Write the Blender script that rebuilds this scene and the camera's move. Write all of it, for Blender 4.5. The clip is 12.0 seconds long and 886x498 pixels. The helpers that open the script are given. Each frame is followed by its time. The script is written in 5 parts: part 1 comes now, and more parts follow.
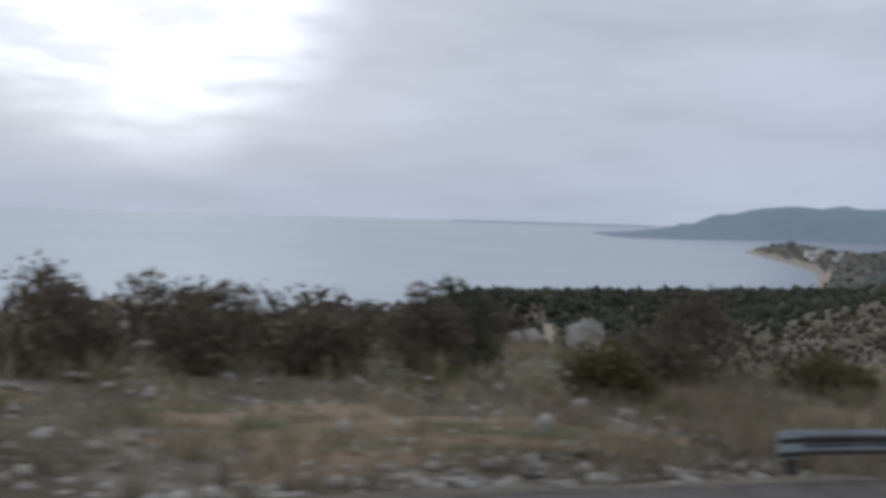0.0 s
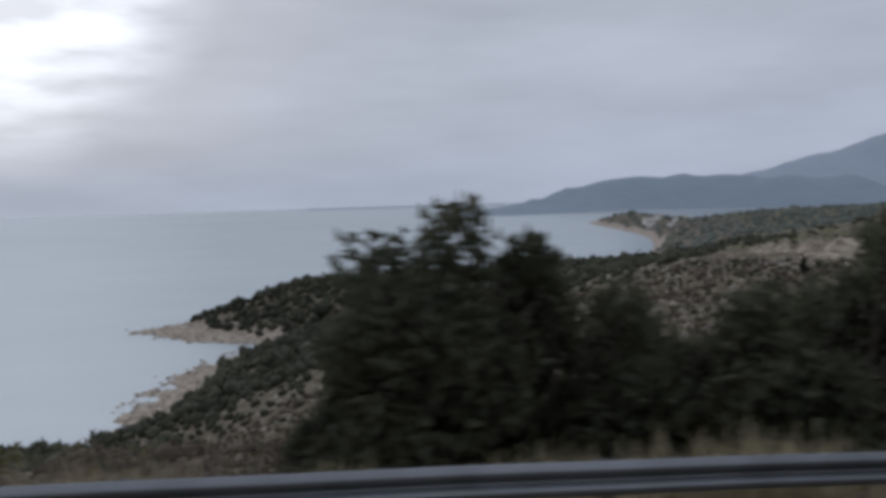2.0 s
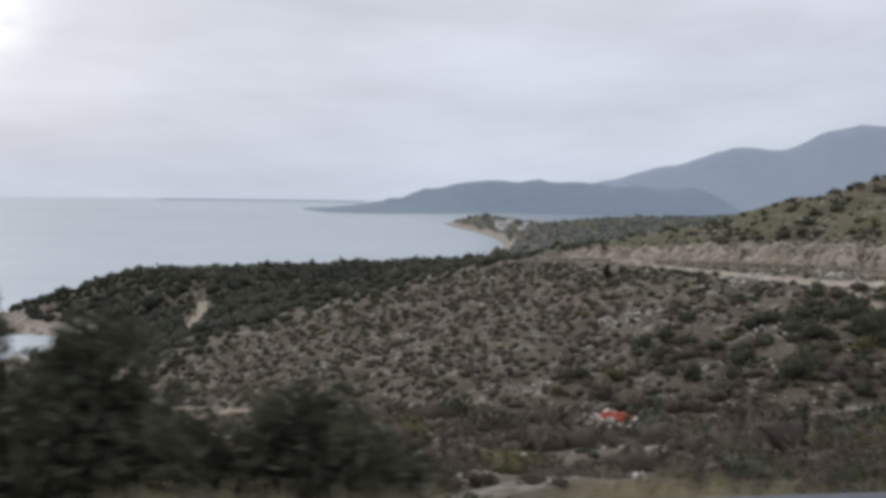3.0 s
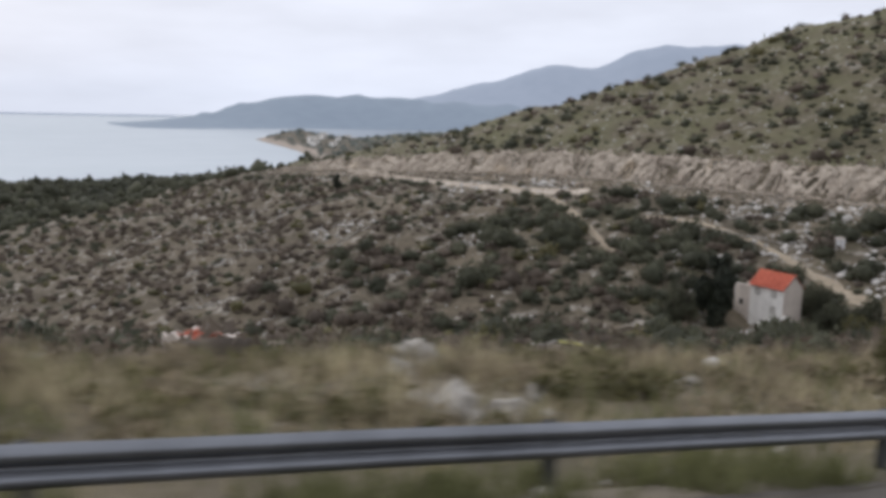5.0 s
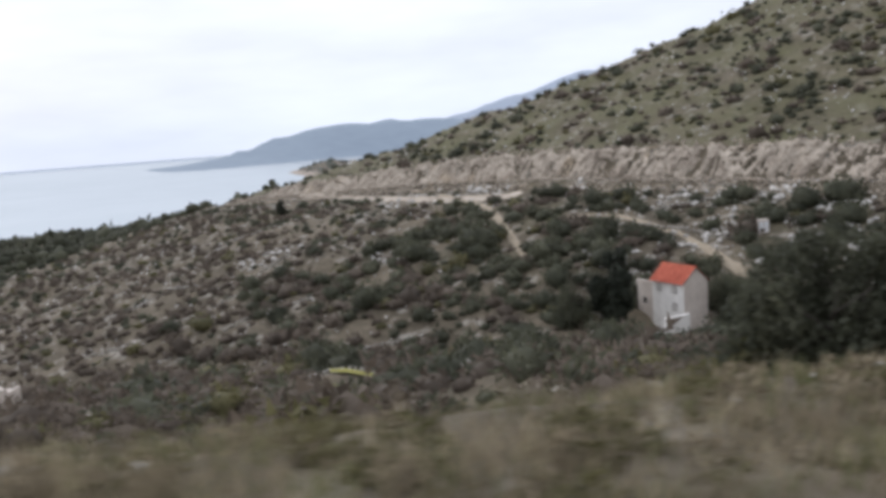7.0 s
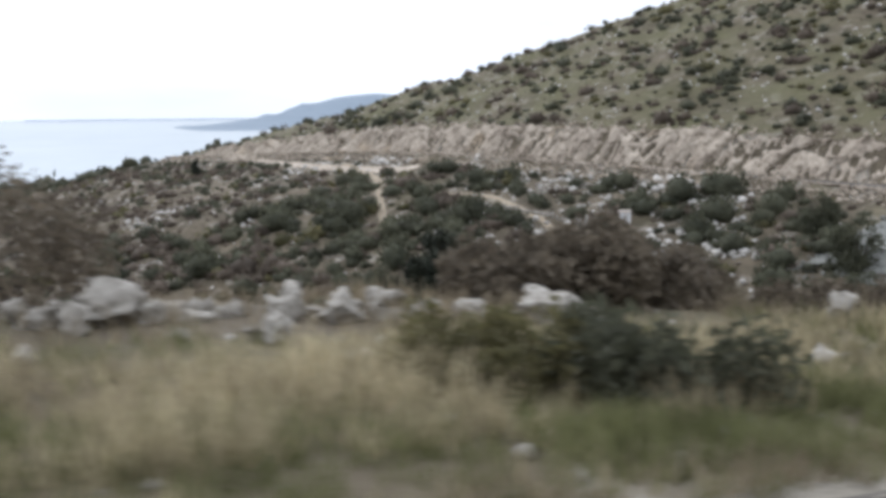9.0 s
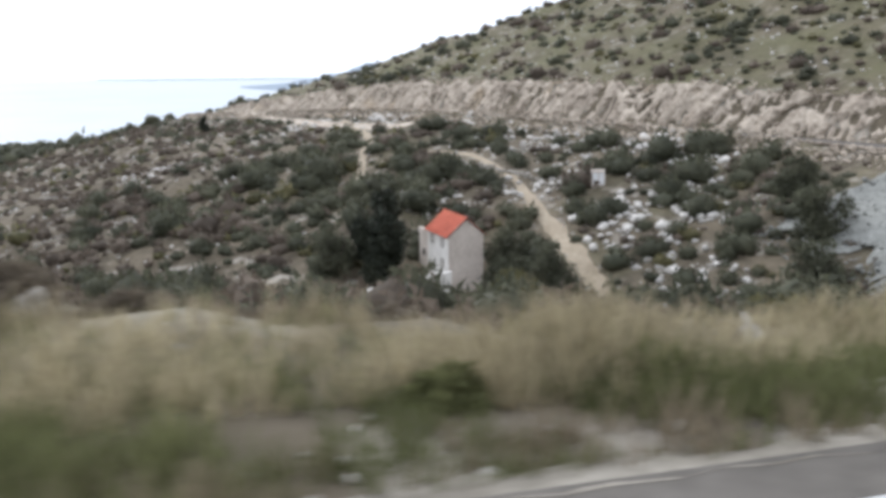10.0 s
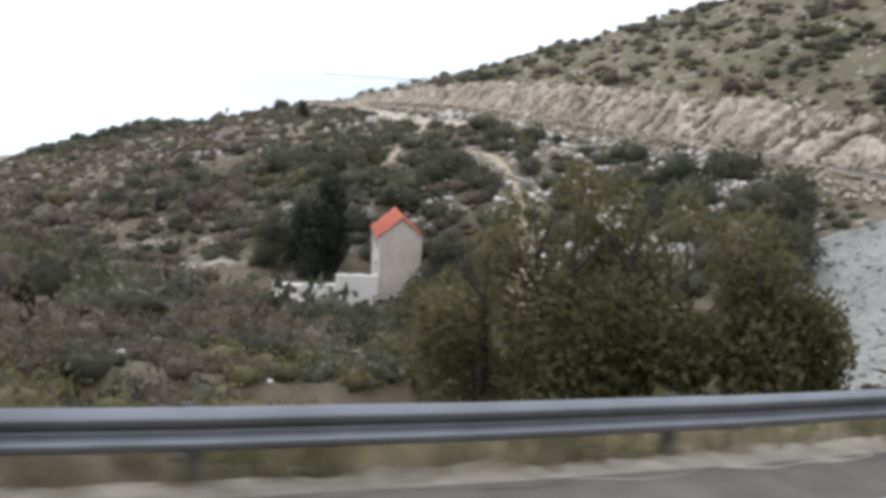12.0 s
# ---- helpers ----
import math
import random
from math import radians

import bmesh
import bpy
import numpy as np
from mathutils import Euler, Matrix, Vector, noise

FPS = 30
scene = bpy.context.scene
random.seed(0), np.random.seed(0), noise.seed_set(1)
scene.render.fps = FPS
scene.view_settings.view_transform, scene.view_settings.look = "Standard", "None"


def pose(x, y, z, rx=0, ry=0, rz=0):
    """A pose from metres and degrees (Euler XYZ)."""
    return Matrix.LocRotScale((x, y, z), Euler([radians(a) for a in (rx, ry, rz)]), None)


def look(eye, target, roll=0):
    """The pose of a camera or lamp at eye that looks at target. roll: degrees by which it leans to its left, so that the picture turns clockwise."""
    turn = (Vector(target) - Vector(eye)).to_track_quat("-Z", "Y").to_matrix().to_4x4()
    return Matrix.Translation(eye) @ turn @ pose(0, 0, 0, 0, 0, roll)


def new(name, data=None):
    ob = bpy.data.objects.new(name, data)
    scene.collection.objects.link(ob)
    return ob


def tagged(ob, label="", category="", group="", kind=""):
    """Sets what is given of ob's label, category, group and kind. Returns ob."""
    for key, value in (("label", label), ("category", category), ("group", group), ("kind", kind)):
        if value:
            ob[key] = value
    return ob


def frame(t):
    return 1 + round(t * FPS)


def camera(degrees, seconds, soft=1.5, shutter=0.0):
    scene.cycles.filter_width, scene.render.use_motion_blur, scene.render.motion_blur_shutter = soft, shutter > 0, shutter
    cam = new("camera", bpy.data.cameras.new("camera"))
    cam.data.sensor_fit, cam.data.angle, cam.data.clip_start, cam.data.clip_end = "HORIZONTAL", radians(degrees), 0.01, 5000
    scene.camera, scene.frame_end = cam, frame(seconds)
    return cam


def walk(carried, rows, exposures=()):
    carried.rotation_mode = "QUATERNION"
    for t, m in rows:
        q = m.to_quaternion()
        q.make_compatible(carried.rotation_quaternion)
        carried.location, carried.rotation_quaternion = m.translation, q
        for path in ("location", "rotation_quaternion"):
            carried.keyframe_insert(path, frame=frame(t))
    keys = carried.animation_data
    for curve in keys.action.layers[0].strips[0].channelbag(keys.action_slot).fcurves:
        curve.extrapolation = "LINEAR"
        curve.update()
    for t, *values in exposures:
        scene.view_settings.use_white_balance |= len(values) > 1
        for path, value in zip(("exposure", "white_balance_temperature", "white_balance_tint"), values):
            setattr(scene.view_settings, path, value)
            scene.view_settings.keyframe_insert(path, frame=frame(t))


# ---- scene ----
FOV = 50.70
cam = camera(FOV, 12.0, soft=4.0, shutter=0.25)
# seconds, eye, turn to the left from +y, pitch, roll
PATH = [
    (0, (0.00, 0.00, -0.00), -4.98, -3.18, 1.63),
    (0.5, (8.36, 1.79, -0.43), -7.48, -2.91, -2.32),
    (1, (16.83, 3.29, -0.85), -5.27, -4.67, -5.36),
    (1.5, (25.44, 4.24, -1.29), -8.84, -4.09, -0.49),
    (2, (34.00, 4.67, -1.76), -13.26, -4.05, -1.61),
    (2.5, (42.45, 4.96, -2.23), -18.85, -3.89, -0.49),
    (4.3, (72.70, 3.55, -4.14), -25.61, -5.63, 0.28),
    (4.5, (76.02, 3.11, -4.38), -26.41, -6.08, -1.38),
    (5, (84.24, 2.11, -5.03), -32.49, -9.04, 1.60),
    (5.5, (92.28, 1.27, -5.72), -33.48, -7.20, 1.25),
    (6, (100.17, 0.19, -6.48), -33.79, -6.74, -2.97),
    (6.5, (108.20, -0.75, -7.24), -28.48, -7.11, -1.61),
    (7, (116.34, -1.57, -8.00), -29.34, -7.88, -3.93),
    (8.8, (146.66, -4.83, -10.79), -28.11, -8.53, -0.79),
    (9, (150.07, -5.20, -11.09), -27.56, -9.26, -0.16),
    (9.5, (158.67, -5.82, -11.77), -25.74, -10.41, 0.03),
    (10, (167.42, -5.75, -12.36), -23.40, -11.64, -0.21),
    (10.5, (176.07, -5.65, -12.94), -20.23, -11.37, -0.54),
    (11, (184.59, -5.18, -13.50), -18.22, -11.64, -0.05),
    (11.5, (192.91, -4.64, -14.07), -18.84, -9.52, 3.63),
    (12, (201.14, -3.41, -14.59), -11.05, -11.38, 4.01),
]


def aim(eye, yaw, pitch, roll):
    a, b = radians(yaw), radians(pitch)
    way = Vector((-math.sin(a) * math.cos(b), math.cos(a) * math.cos(b), math.sin(b)))
    return look(eye, Vector(eye) + way, roll)


EXPOSURES = [(0.0, -0.75, 5900, 10), (0.5, -1.05, 5780, 10), (1.0, -1.15, 5800, 10), (1.6, -1.25, 5850, 10), (2.5, -0.5, 6150, 10), (4.5, -0.35, 6400, 13), (5.5, 0.14, 6300, 12), (7.0, 0.09, 6200, 12), (9.0, 0.36, 6120, 10), (10.0, 0.60, 6120, 10), (12.0, 0.60, 6250, 10)]
walk(cam, [(t, aim(eye, yaw, pitch, roll)) for t, eye, yaw, pitch, roll in PATH], EXPOSURES)

# ---- light: a bright overcast sky, the sun veiled by cloud over the sea ----
SUN_TURN, SUN_HIGH = 13.0, 14.5   # degrees left of +y, and above the horizon
world = bpy.data.worlds.new("sky")
world.use_nodes = True
scene.world = world
sun = new("sun", bpy.data.lights.new("sun", "SUN"))
sun.data.energy, sun.data.angle, sun.data.color = 1.5, radians(75), (1.0, 0.95, 0.88)
turn_, high_ = radians(SUN_TURN), radians(SUN_HIGH)
sun.matrix_world = look((-200 * math.sin(turn_) * math.cos(high_), 200 * math.cos(turn_) * math.cos(high_), 200 * math.sin(high_)), (0, 0, 0))


def sky_nodes():
    nt = world.node_tree
    nt.nodes.clear()
    N, L = nt.nodes.new, nt.links.new
    out, bg = N("ShaderNodeOutputWorld"), N("ShaderNodeBackground")
    sky = N("ShaderNodeTexSky")
    sky.sky_type, sky.sun_disc = "NISHITA", False
    sky.sun_elevation, sky.sun_rotation = radians(SUN_HIGH), radians(-SUN_TURN)
    sky.air_density, sky.dust_density = 1.0, 4.0
    co, mp, cloud = N("ShaderNodeTexCoord"), N("ShaderNodeMapping"), N("ShaderNodeTexNoise")
    mp.inputs["Scale"].default_value = (1.6, 1.6, 7.0)
    cloud.inputs["Scale"].default_value, cloud.inputs["Detail"].default_value = 2.2, 6.0
    L(co.outputs["Generated"], mp.inputs["Vector"])
    L(mp.outputs["Vector"], cloud.inputs["Vector"])
    # height above the horizon
    sep = N("ShaderNodeSeparateXYZ")
    L(co.outputs["Generated"], sep.inputs["Vector"])
    high = N("ShaderNodeValToRGB")
    el = high.color_ramp.elements
    el[0].position, el[0].color = 0.0, (0.72, 0.77, 0.87, 1)
    el[1].position, el[1].color = 0.35, (0.92, 0.93, 0.98, 1)
    mid = high.color_ramp.elements.new(0.12)
    mid.color = (0.80, 0.835, 0.92, 1)
    L(sep.outputs["Z"], high.inputs["Fac"])
    shade = N("ShaderNodeMapRange")
    shade.inputs["From Min"].default_value, shade.inputs["From Max"].default_value = 0.3, 0.7
    shade.inputs["To Min"].default_value, shade.inputs["To Max"].default_value = 0.90, 1.14
    L(cloud.outputs["Fac"], shade.inputs["Value"])
    veil = N("ShaderNodeVectorMath")
    veil.operation = "SCALE"
    L(high.outputs["Color"], veil.inputs[0])
    L(shade.outputs["Result"], veil.inputs["Scale"])
    # the bright patch round the veiled sun
    a, b = radians(SUN_TURN), radians(SUN_HIGH)
    dot = N("ShaderNodeVectorMath")
    dot.operation = "DOT_PRODUCT"
    dot.inputs[1].default_value = (-math.sin(a) * math.cos(b), math.cos(a) * math.cos(b), math.sin(b))
    L(co.outputs["Generated"], dot.inputs[0])
    glow = N("ShaderNodeMapRange")
    glow.interpolation_type = "SMOOTHERSTEP"
    glow.inputs["From Min"].default_value, glow.inputs["From Max"].default_value = 0.965, 1.0
    glow.inputs["To Max"].default_value = 0.95
    L(dot.outputs["Value"], glow.inputs["Value"])
    bright = N("ShaderNodeMath")
    bright.operation = "MULTIPLY"
    torn = N("ShaderNodeTexNoise")
    torn.inputs["Scale"].default_value, torn.inputs["Detail"].default_value = 5.0, 6.0
    L(mp.outputs["Vector"], torn.inputs["Vector"])
    gap = N("ShaderNodeMapRange")
    gap.inputs["From Min"].default_value, gap.inputs["From Max"].default_value = 0.38, 0.62
    gap.inputs["To Min"].default_value, gap.inputs["To Max"].default_value = 0.42, 1.25
    L(torn.outputs["Fac"], gap.inputs["Value"])
    L(glow.outputs["Result"], bright.inputs[0])
    L(gap.outputs["Result"], bright.inputs[1])
    add = N("ShaderNodeVectorMath")
    add.operation = "ADD"
    L(veil.outputs["Vector"], add.inputs[0])
    L(bright.outputs["Value"], add.inputs[1])
    mix = N("ShaderNodeMix")
    mix.data_type = "RGBA"
    mix.inputs["Factor"].default_value = 0.97
    dim = N("ShaderNodeVectorMath")
    dim.operation = "SCALE"
    dim.inputs["Scale"].default_value = 0.1
    L(sky.outputs["Color"], dim.inputs[0])
    L(dim.outputs["Vector"], mix.inputs["A"])
    L(add.outputs["Vector"], mix.inputs["B"])
    L(mix.outputs["Result"], bg.inputs["Color"])
    bg.inputs["Strength"].default_value = 1.08
    L(bg.outputs["Background"], out.inputs["Surface"])


sky_nodes()


# ---- materials ----
def material(name, low, high, scale=1.0, rough=0.9, bump=0.3, detail=8.0, extra=None, island=0.0, metal=0.0, thin=0.0):
    """Two tones by noise at two scales; extra: a third tone in patches; island: how far loose pieces differ."""
    m = bpy.data.materials.new(name)
    m.use_nodes = True
    nt = m.node_tree
    N, L = nt.nodes.new, nt.links.new
    b = nt.nodes["Principled BSDF"]
    co = N("ShaderNodeTexCoord")
    n1, n2 = N("ShaderNodeTexNoise"), N("ShaderNodeTexNoise")
    for n, s, d in ((n1, scale, detail), (n2, scale * 0.13, 4.0)):
        n.inputs["Scale"].default_value, n.inputs["Detail"].default_value = s, d
        L(co.outputs["Object"], n.inputs["Vector"])
    add = N("ShaderNodeMath")
    add.operation = "ADD"
    L(n1.outputs["Fac"], add.inputs[0])
    L(n2.outputs["Fac"], add.inputs[1])
    span = N("ShaderNodeMapRange")
    span.inputs["From Min"].default_value, span.inputs["From Max"].default_value = 0.7, 1.3
    L(add.outputs["Value"], span.inputs["Value"])
    mix = N("ShaderNodeMix")
    mix.data_type = "RGBA"
    mix.inputs["A"].default_value, mix.inputs["B"].default_value = (*low, 1), (*high, 1)
    L(span.outputs["Result"], mix.inputs["Factor"])
    colour = mix.outputs["Result"]
    if extra:
        tone, s, lo, hi = extra
        n3, r3, m3 = N("ShaderNodeTexNoise"), N("ShaderNodeMapRange"), N("ShaderNodeMix")
        n3.inputs["Scale"].default_value, n3.inputs["Detail"].default_value = s, 5.0
        L(co.outputs["Object"], n3.inputs["Vector"])
        r3.inputs["From Min"].default_value, r3.inputs["From Max"].default_value = lo, hi
        L(n3.outputs["Fac"], r3.inputs["Value"])
        m3.data_type = "RGBA"
        m3.inputs["B"].default_value = (*tone, 1)
        L(colour, m3.inputs["A"])
        L(r3.outputs["Result"], m3.inputs["Factor"])
        colour = m3.outputs["Result"]
    if island:
        geo, rr, hs = N("ShaderNodeNewGeometry"), N("ShaderNodeMapRange"), N("ShaderNodeHueSaturation")
        rr.inputs["To Min"].default_value, rr.inputs["To Max"].default_value = 1 - island, 1 + island
        L(geo.outputs["Random Per Island"], rr.inputs["Value"])
        L(rr.outputs["Result"], hs.inputs["Value"])
        L(colour, hs.inputs["Color"])
        colour = hs.outputs["Color"]
    L(colour, b.inputs["Base Color"])
    b.inputs["Roughness"].default_value, b.inputs["Metallic"].default_value = rough, metal
    b.inputs["Specular IOR Level"].default_value = 0.25
    if bump:
        bp = N("ShaderNodeBump")
        bp.inputs["Strength"].default_value, bp.inputs["Distance"].default_value = bump, 0.3 / scale
        L(n1.outputs["Fac"], bp.inputs["Height"])
        L(bp.outputs["Normal"], b.inputs["Normal"])
    if thin:   # light passes through the leaf
        tr, mx = N("ShaderNodeBsdfTranslucent"), N("ShaderNodeMixShader")
        mx.inputs["Fac"].default_value = thin
        L(colour, tr.inputs["Color"])
        L(b.outputs["BSDF"], mx.inputs[1])
        L(tr.outputs["BSDF"], mx.inputs[2])
        L(mx.outputs["Shader"], nt.nodes["Material Output"].inputs["Surface"])
    return m


M_GROUND = material("dry_ground", (0.078, 0.066, 0.047), (0.175, 0.146, 0.105), 0.6, 0.95, 0.7, extra=((0.31, 0.285, 0.245), 0.3, 0.55, 0.69))


def grass_cover(m, low, high):
    """Thin olive grass where the land's own cover map says that it grows."""
    nt = m.node_tree
    N, L = nt.nodes.new, nt.links.new
    b = nt.nodes["Principled BSDF"]
    before = b.inputs["Base Color"].links[0].from_socket
    at, co, n1, n2, tone, add, ramp, mix = N("ShaderNodeAttribute"), N("ShaderNodeTexCoord"), N("ShaderNodeTexNoise"), N("ShaderNodeTexNoise"), N("ShaderNodeMix"), N("ShaderNodeMath"), N("ShaderNodeMapRange"), N("ShaderNodeMix")
    at.attribute_name = "grass"
    for n, s_ in ((n1, 0.09), (n2, 0.8)):
        n.inputs["Scale"].default_value, n.inputs["Detail"].default_value = s_, 7.0
        L(co.outputs["Object"], n.inputs["Vector"])
    tone.data_type = mix.data_type = "RGBA"
    tone.inputs["A"].default_value, tone.inputs["B"].default_value = (*low, 1), (*high, 1)
    L(n2.outputs["Fac"], tone.inputs["Factor"])
    add.operation = "ADD"
    L(at.outputs["Fac"], add.inputs[0])
    L(n1.outputs["Fac"], add.inputs[1])
    ramp.inputs["From Min"].default_value, ramp.inputs["From Max"].default_value = 0.85, 1.25
    L(add.outputs["Value"], ramp.inputs["Value"])
    L(ramp.outputs["Result"], mix.inputs["Factor"])
    L(before, mix.inputs["A"])
    L(tone.outputs["Result"], mix.inputs["B"])
    L(mix.outputs["Result"], b.inputs["Base Color"])


M_ASPHALT = material("asphalt", (0.090, 0.082, 0.072), (0.148, 0.136, 0.120), 3.0, 0.9, 0.2)
M_LINE = material("road_paint", (0.42, 0.43, 0.43), (0.62, 0.62, 0.61), 4.0, 0.7, 0.1)
M_STEEL = material("galvanised_steel", (0.15, 0.16, 0.175), (0.24, 0.255, 0.28), 2.0, 0.42, 0.05, metal=0.8)
M_ROCK = material("limestone", (0.22, 0.205, 0.18), (0.54, 0.515, 0.465), 2.6, 0.9, 0.9, extra=((0.17, 0.155, 0.13), 3.4, 0.54, 0.68))
M_STONE = material("bleached_limestone", (0.36, 0.345, 0.32), (0.66, 0.64, 0.60), 2.0, 0.9, 0.7, island=0.2)
M_CUT = material("cut_limestone", (0.240, 0.200, 0.160), (0.575, 0.507, 0.420), 1.5, 0.9, 0.9, extra=((0.47, 0.365, 0.24), 0.10, 0.58, 0.82))
M_SCREE = material("grey_gravel", (0.165, 0.170, 0.158), (0.31, 0.315, 0.292), 1.6, 0.95, 0.9)
M_DIRT = material("dirt_track", (0.26, 0.215, 0.155), (0.42, 0.36, 0.275), 1.5, 0.95, 0.3)
M_LEAF = material("maquis_leaf", (0.060, 0.066, 0.045), (0.128, 0.129, 0.086), 0.6, 0.7, 0.0, island=0.3, thin=0.4)
# far hills: haze painted into the base colour, wood turned blue
M_FAR = material("haze_wood", (0.075, 0.10, 0.13), (0.105, 0.135, 0.165), 0.02, 1.0, 0.0)
M_STONEWALL = material("house_stone", (0.47, 0.415, 0.365), (0.68, 0.615, 0.55), 2.5, 0.9, 0.5)
M_PLASTER = material("pale_plaster", (0.68, 0.66, 0.62), (0.88, 0.86, 0.82), 1.0, 0.9, 0.2)
M_TILE = material("red_tile", (0.37, 0.085, 0.052), (0.53, 0.145, 0.088), 1.5, 0.8, 0.3, island=0.15)
M_SEA = material("sea", (0.13, 0.17, 0.22), (0.17, 0.21, 0.26), 0.01, 0.9, 0.0)


def sheen(m, share, rough, tint):
    """Rippled water: a soft reflection of the sky over its own colour."""
    nt = m.node_tree
    gl, mx, n, rg = nt.nodes.new("ShaderNodeBsdfGlossy"), nt.nodes.new("ShaderNodeMixShader"), nt.nodes.new("ShaderNodeTexNoise"), nt.nodes.new("ShaderNodeMapRange")
    gl.inputs["Color"].default_value, gl.inputs["Roughness"].default_value = (*tint, 1), rough
    co, mp = nt.nodes.new("ShaderNodeTexCoord"), nt.nodes.new("ShaderNodeMapping")
    mp.inputs["Scale"].default_value = (0.0012, 0.005, 1)
    nt.links.new(co.outputs["Object"], mp.inputs["Vector"])
    nt.links.new(mp.outputs["Vector"], n.inputs["Vector"])
    n.inputs["Scale"].default_value, n.inputs["Detail"].default_value = 1.0, 5.0
    rg.inputs["To Min"].default_value, rg.inputs["To Max"].default_value = share * 0.88, share * 1.12
    nt.links.new(n.outputs["Fac"], rg.inputs["Value"])
    nt.links.new(rg.outputs["Result"], mx.inputs["Fac"])
    nt.links.new(nt.nodes["Principled BSDF"].outputs["BSDF"], mx.inputs[1])
    nt.links.new(gl.outputs["BSDF"], mx.inputs[2])
    nt.links.new(mx.outputs["Shader"], nt.nodes["Material Output"].inputs["Surface"])


sheen(M_SEA, 0.23, 0.3, (0.90, 0.96, 1.0))
# farthest hills: the same painted haze, paler still
M_FARTHER = material("haze_wood_farthest", (0.12, 0.145, 0.185), (0.15, 0.175, 0.215), 0.02, 1.0, 0.0)
for far_, haze_ in ((M_FAR, (0.168, 0.198, 0.240, 1)), (M_FARTHER, (0.208, 0.238, 0.288, 1))):   # sea haze painted as a pale blue glow on the far hills
    far_.node_tree.nodes["Principled BSDF"].inputs["Emission Color"].default_value = haze_
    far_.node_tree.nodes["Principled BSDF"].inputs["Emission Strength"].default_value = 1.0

M_DULLVERGE = material("brown_verge", (0.085, 0.076, 0.055), (0.20, 0.175, 0.135), 4.0, 0.95, 0.6)
M_VERGE = material("verge_gravel", (0.14, 0.126, 0.10), (0.33, 0.305, 0.26), 4.0, 0.95, 0.6)
M_WOOD = material("cape_leaf", (0.028, 0.032, 0.020), (0.062, 0.063, 0.038), 0.05, 0.8, 0.0, island=0.25)
M_EARTH = material("red_earth", (0.15, 0.105, 0.068), (0.33, 0.245, 0.165), 1.8, 0.95, 0.8, extra=((0.11, 0.10, 0.055), 0.9, 0.50, 0.62))
M_MEADOW = material("meadow_grass", (0.11, 0.105, 0.045), (0.20, 0.18, 0.09), 1.2, 0.95, 0.5)
M_LUSH = material("lush_grass", (0.26, 0.25, 0.075), (0.42, 0.38, 0.14), 1.5, 0.9, 0.4)
# coast scrub: leaf lifted to pale grey-green, distance haze painted into it
M_COAST = material("coast_leaf_hazed", (0.095, 0.110, 0.098), (0.155, 0.170, 0.148), 0.02, 0.8, 0.0, island=0.25)
M_TWIG = material("winter_scrub", (0.092, 0.074, 0.058), (0.178, 0.146, 0.115), 0.6, 0.8, 0.0, island=0.3, thin=0.3)
M_BARE = material("bare_twigs", (0.110, 0.092, 0.070), (0.210, 0.178, 0.133), 1.0, 0.8, 0.0, island=0.3, thin=0.3)
M_OLIVE = material("olive_leaf", (0.092, 0.089, 0.042), (0.180, 0.163, 0.081), 0.8, 0.7, 0.0, island=0.3, thin=0.4)
M_CYPRESS = material("cypress_leaf", (0.024, 0.030, 0.022), (0.050, 0.056, 0.038), 0.6, 0.7, 0.0, island=0.3)
M_STRAW = material("straw_grass", (0.30, 0.260, 0.165), (0.54, 0.475, 0.320), 0.7, 0.8, 0.0, island=0.35, thin=0.35)
M_GREEN = material("green_weed", (0.110, 0.122, 0.051), (0.215, 0.220, 0.105), 0.7, 0.75, 0.0, island=0.3, thin=0.4)
M_WITHER = material("withered_grass", (0.19, 0.158, 0.108), (0.35, 0.298, 0.21), 0.7, 0.85, 0.0, island=0.3, thin=0.35)
M_BARK = material("bark", (0.035, 0.030, 0.026), (0.09, 0.078, 0.066), 6.0, 0.9, 0.5)
M_ENDPLATE = material("end_plate_paint", (0.36, 0.40, 0.44), (0.52, 0.56, 0.60), 3.0, 0.5, 0.05)
M_YELLOW = material("sign_yellow", (0.55, 0.58, 0.015), (0.66, 0.68, 0.03), 2.0, 0.45, 0.0)
M_ORANGE = material("sign_orange", (0.62, 0.17, 0.02), (0.72, 0.22, 0.03), 2.0, 0.45, 0.0)
M_REDARROW = material("sign_red", (0.48, 0.055, 0.015), (0.58, 0.08, 0.02), 2.0, 0.45, 0.0)
M_WHITE = material("white_plastic", (0.66, 0.68, 0.70), (0.82, 0.83, 0.84), 3.0, 0.5, 0.03)
M_DARKBAND = material("dark_band", (0.05, 0.06, 0.05), (0.10, 0.11, 0.09), 3.0, 0.6, 0.03)
M_SHUTTER = material("pale_shutter", (0.50, 0.48, 0.44), (0.64, 0.62, 0.58), 3.0, 0.7, 0.05)
M_DARK = material("dark_inside", (0.015, 0.014, 0.013), (0.03, 0.028, 0.026), 3.0, 0.9, 0.0)


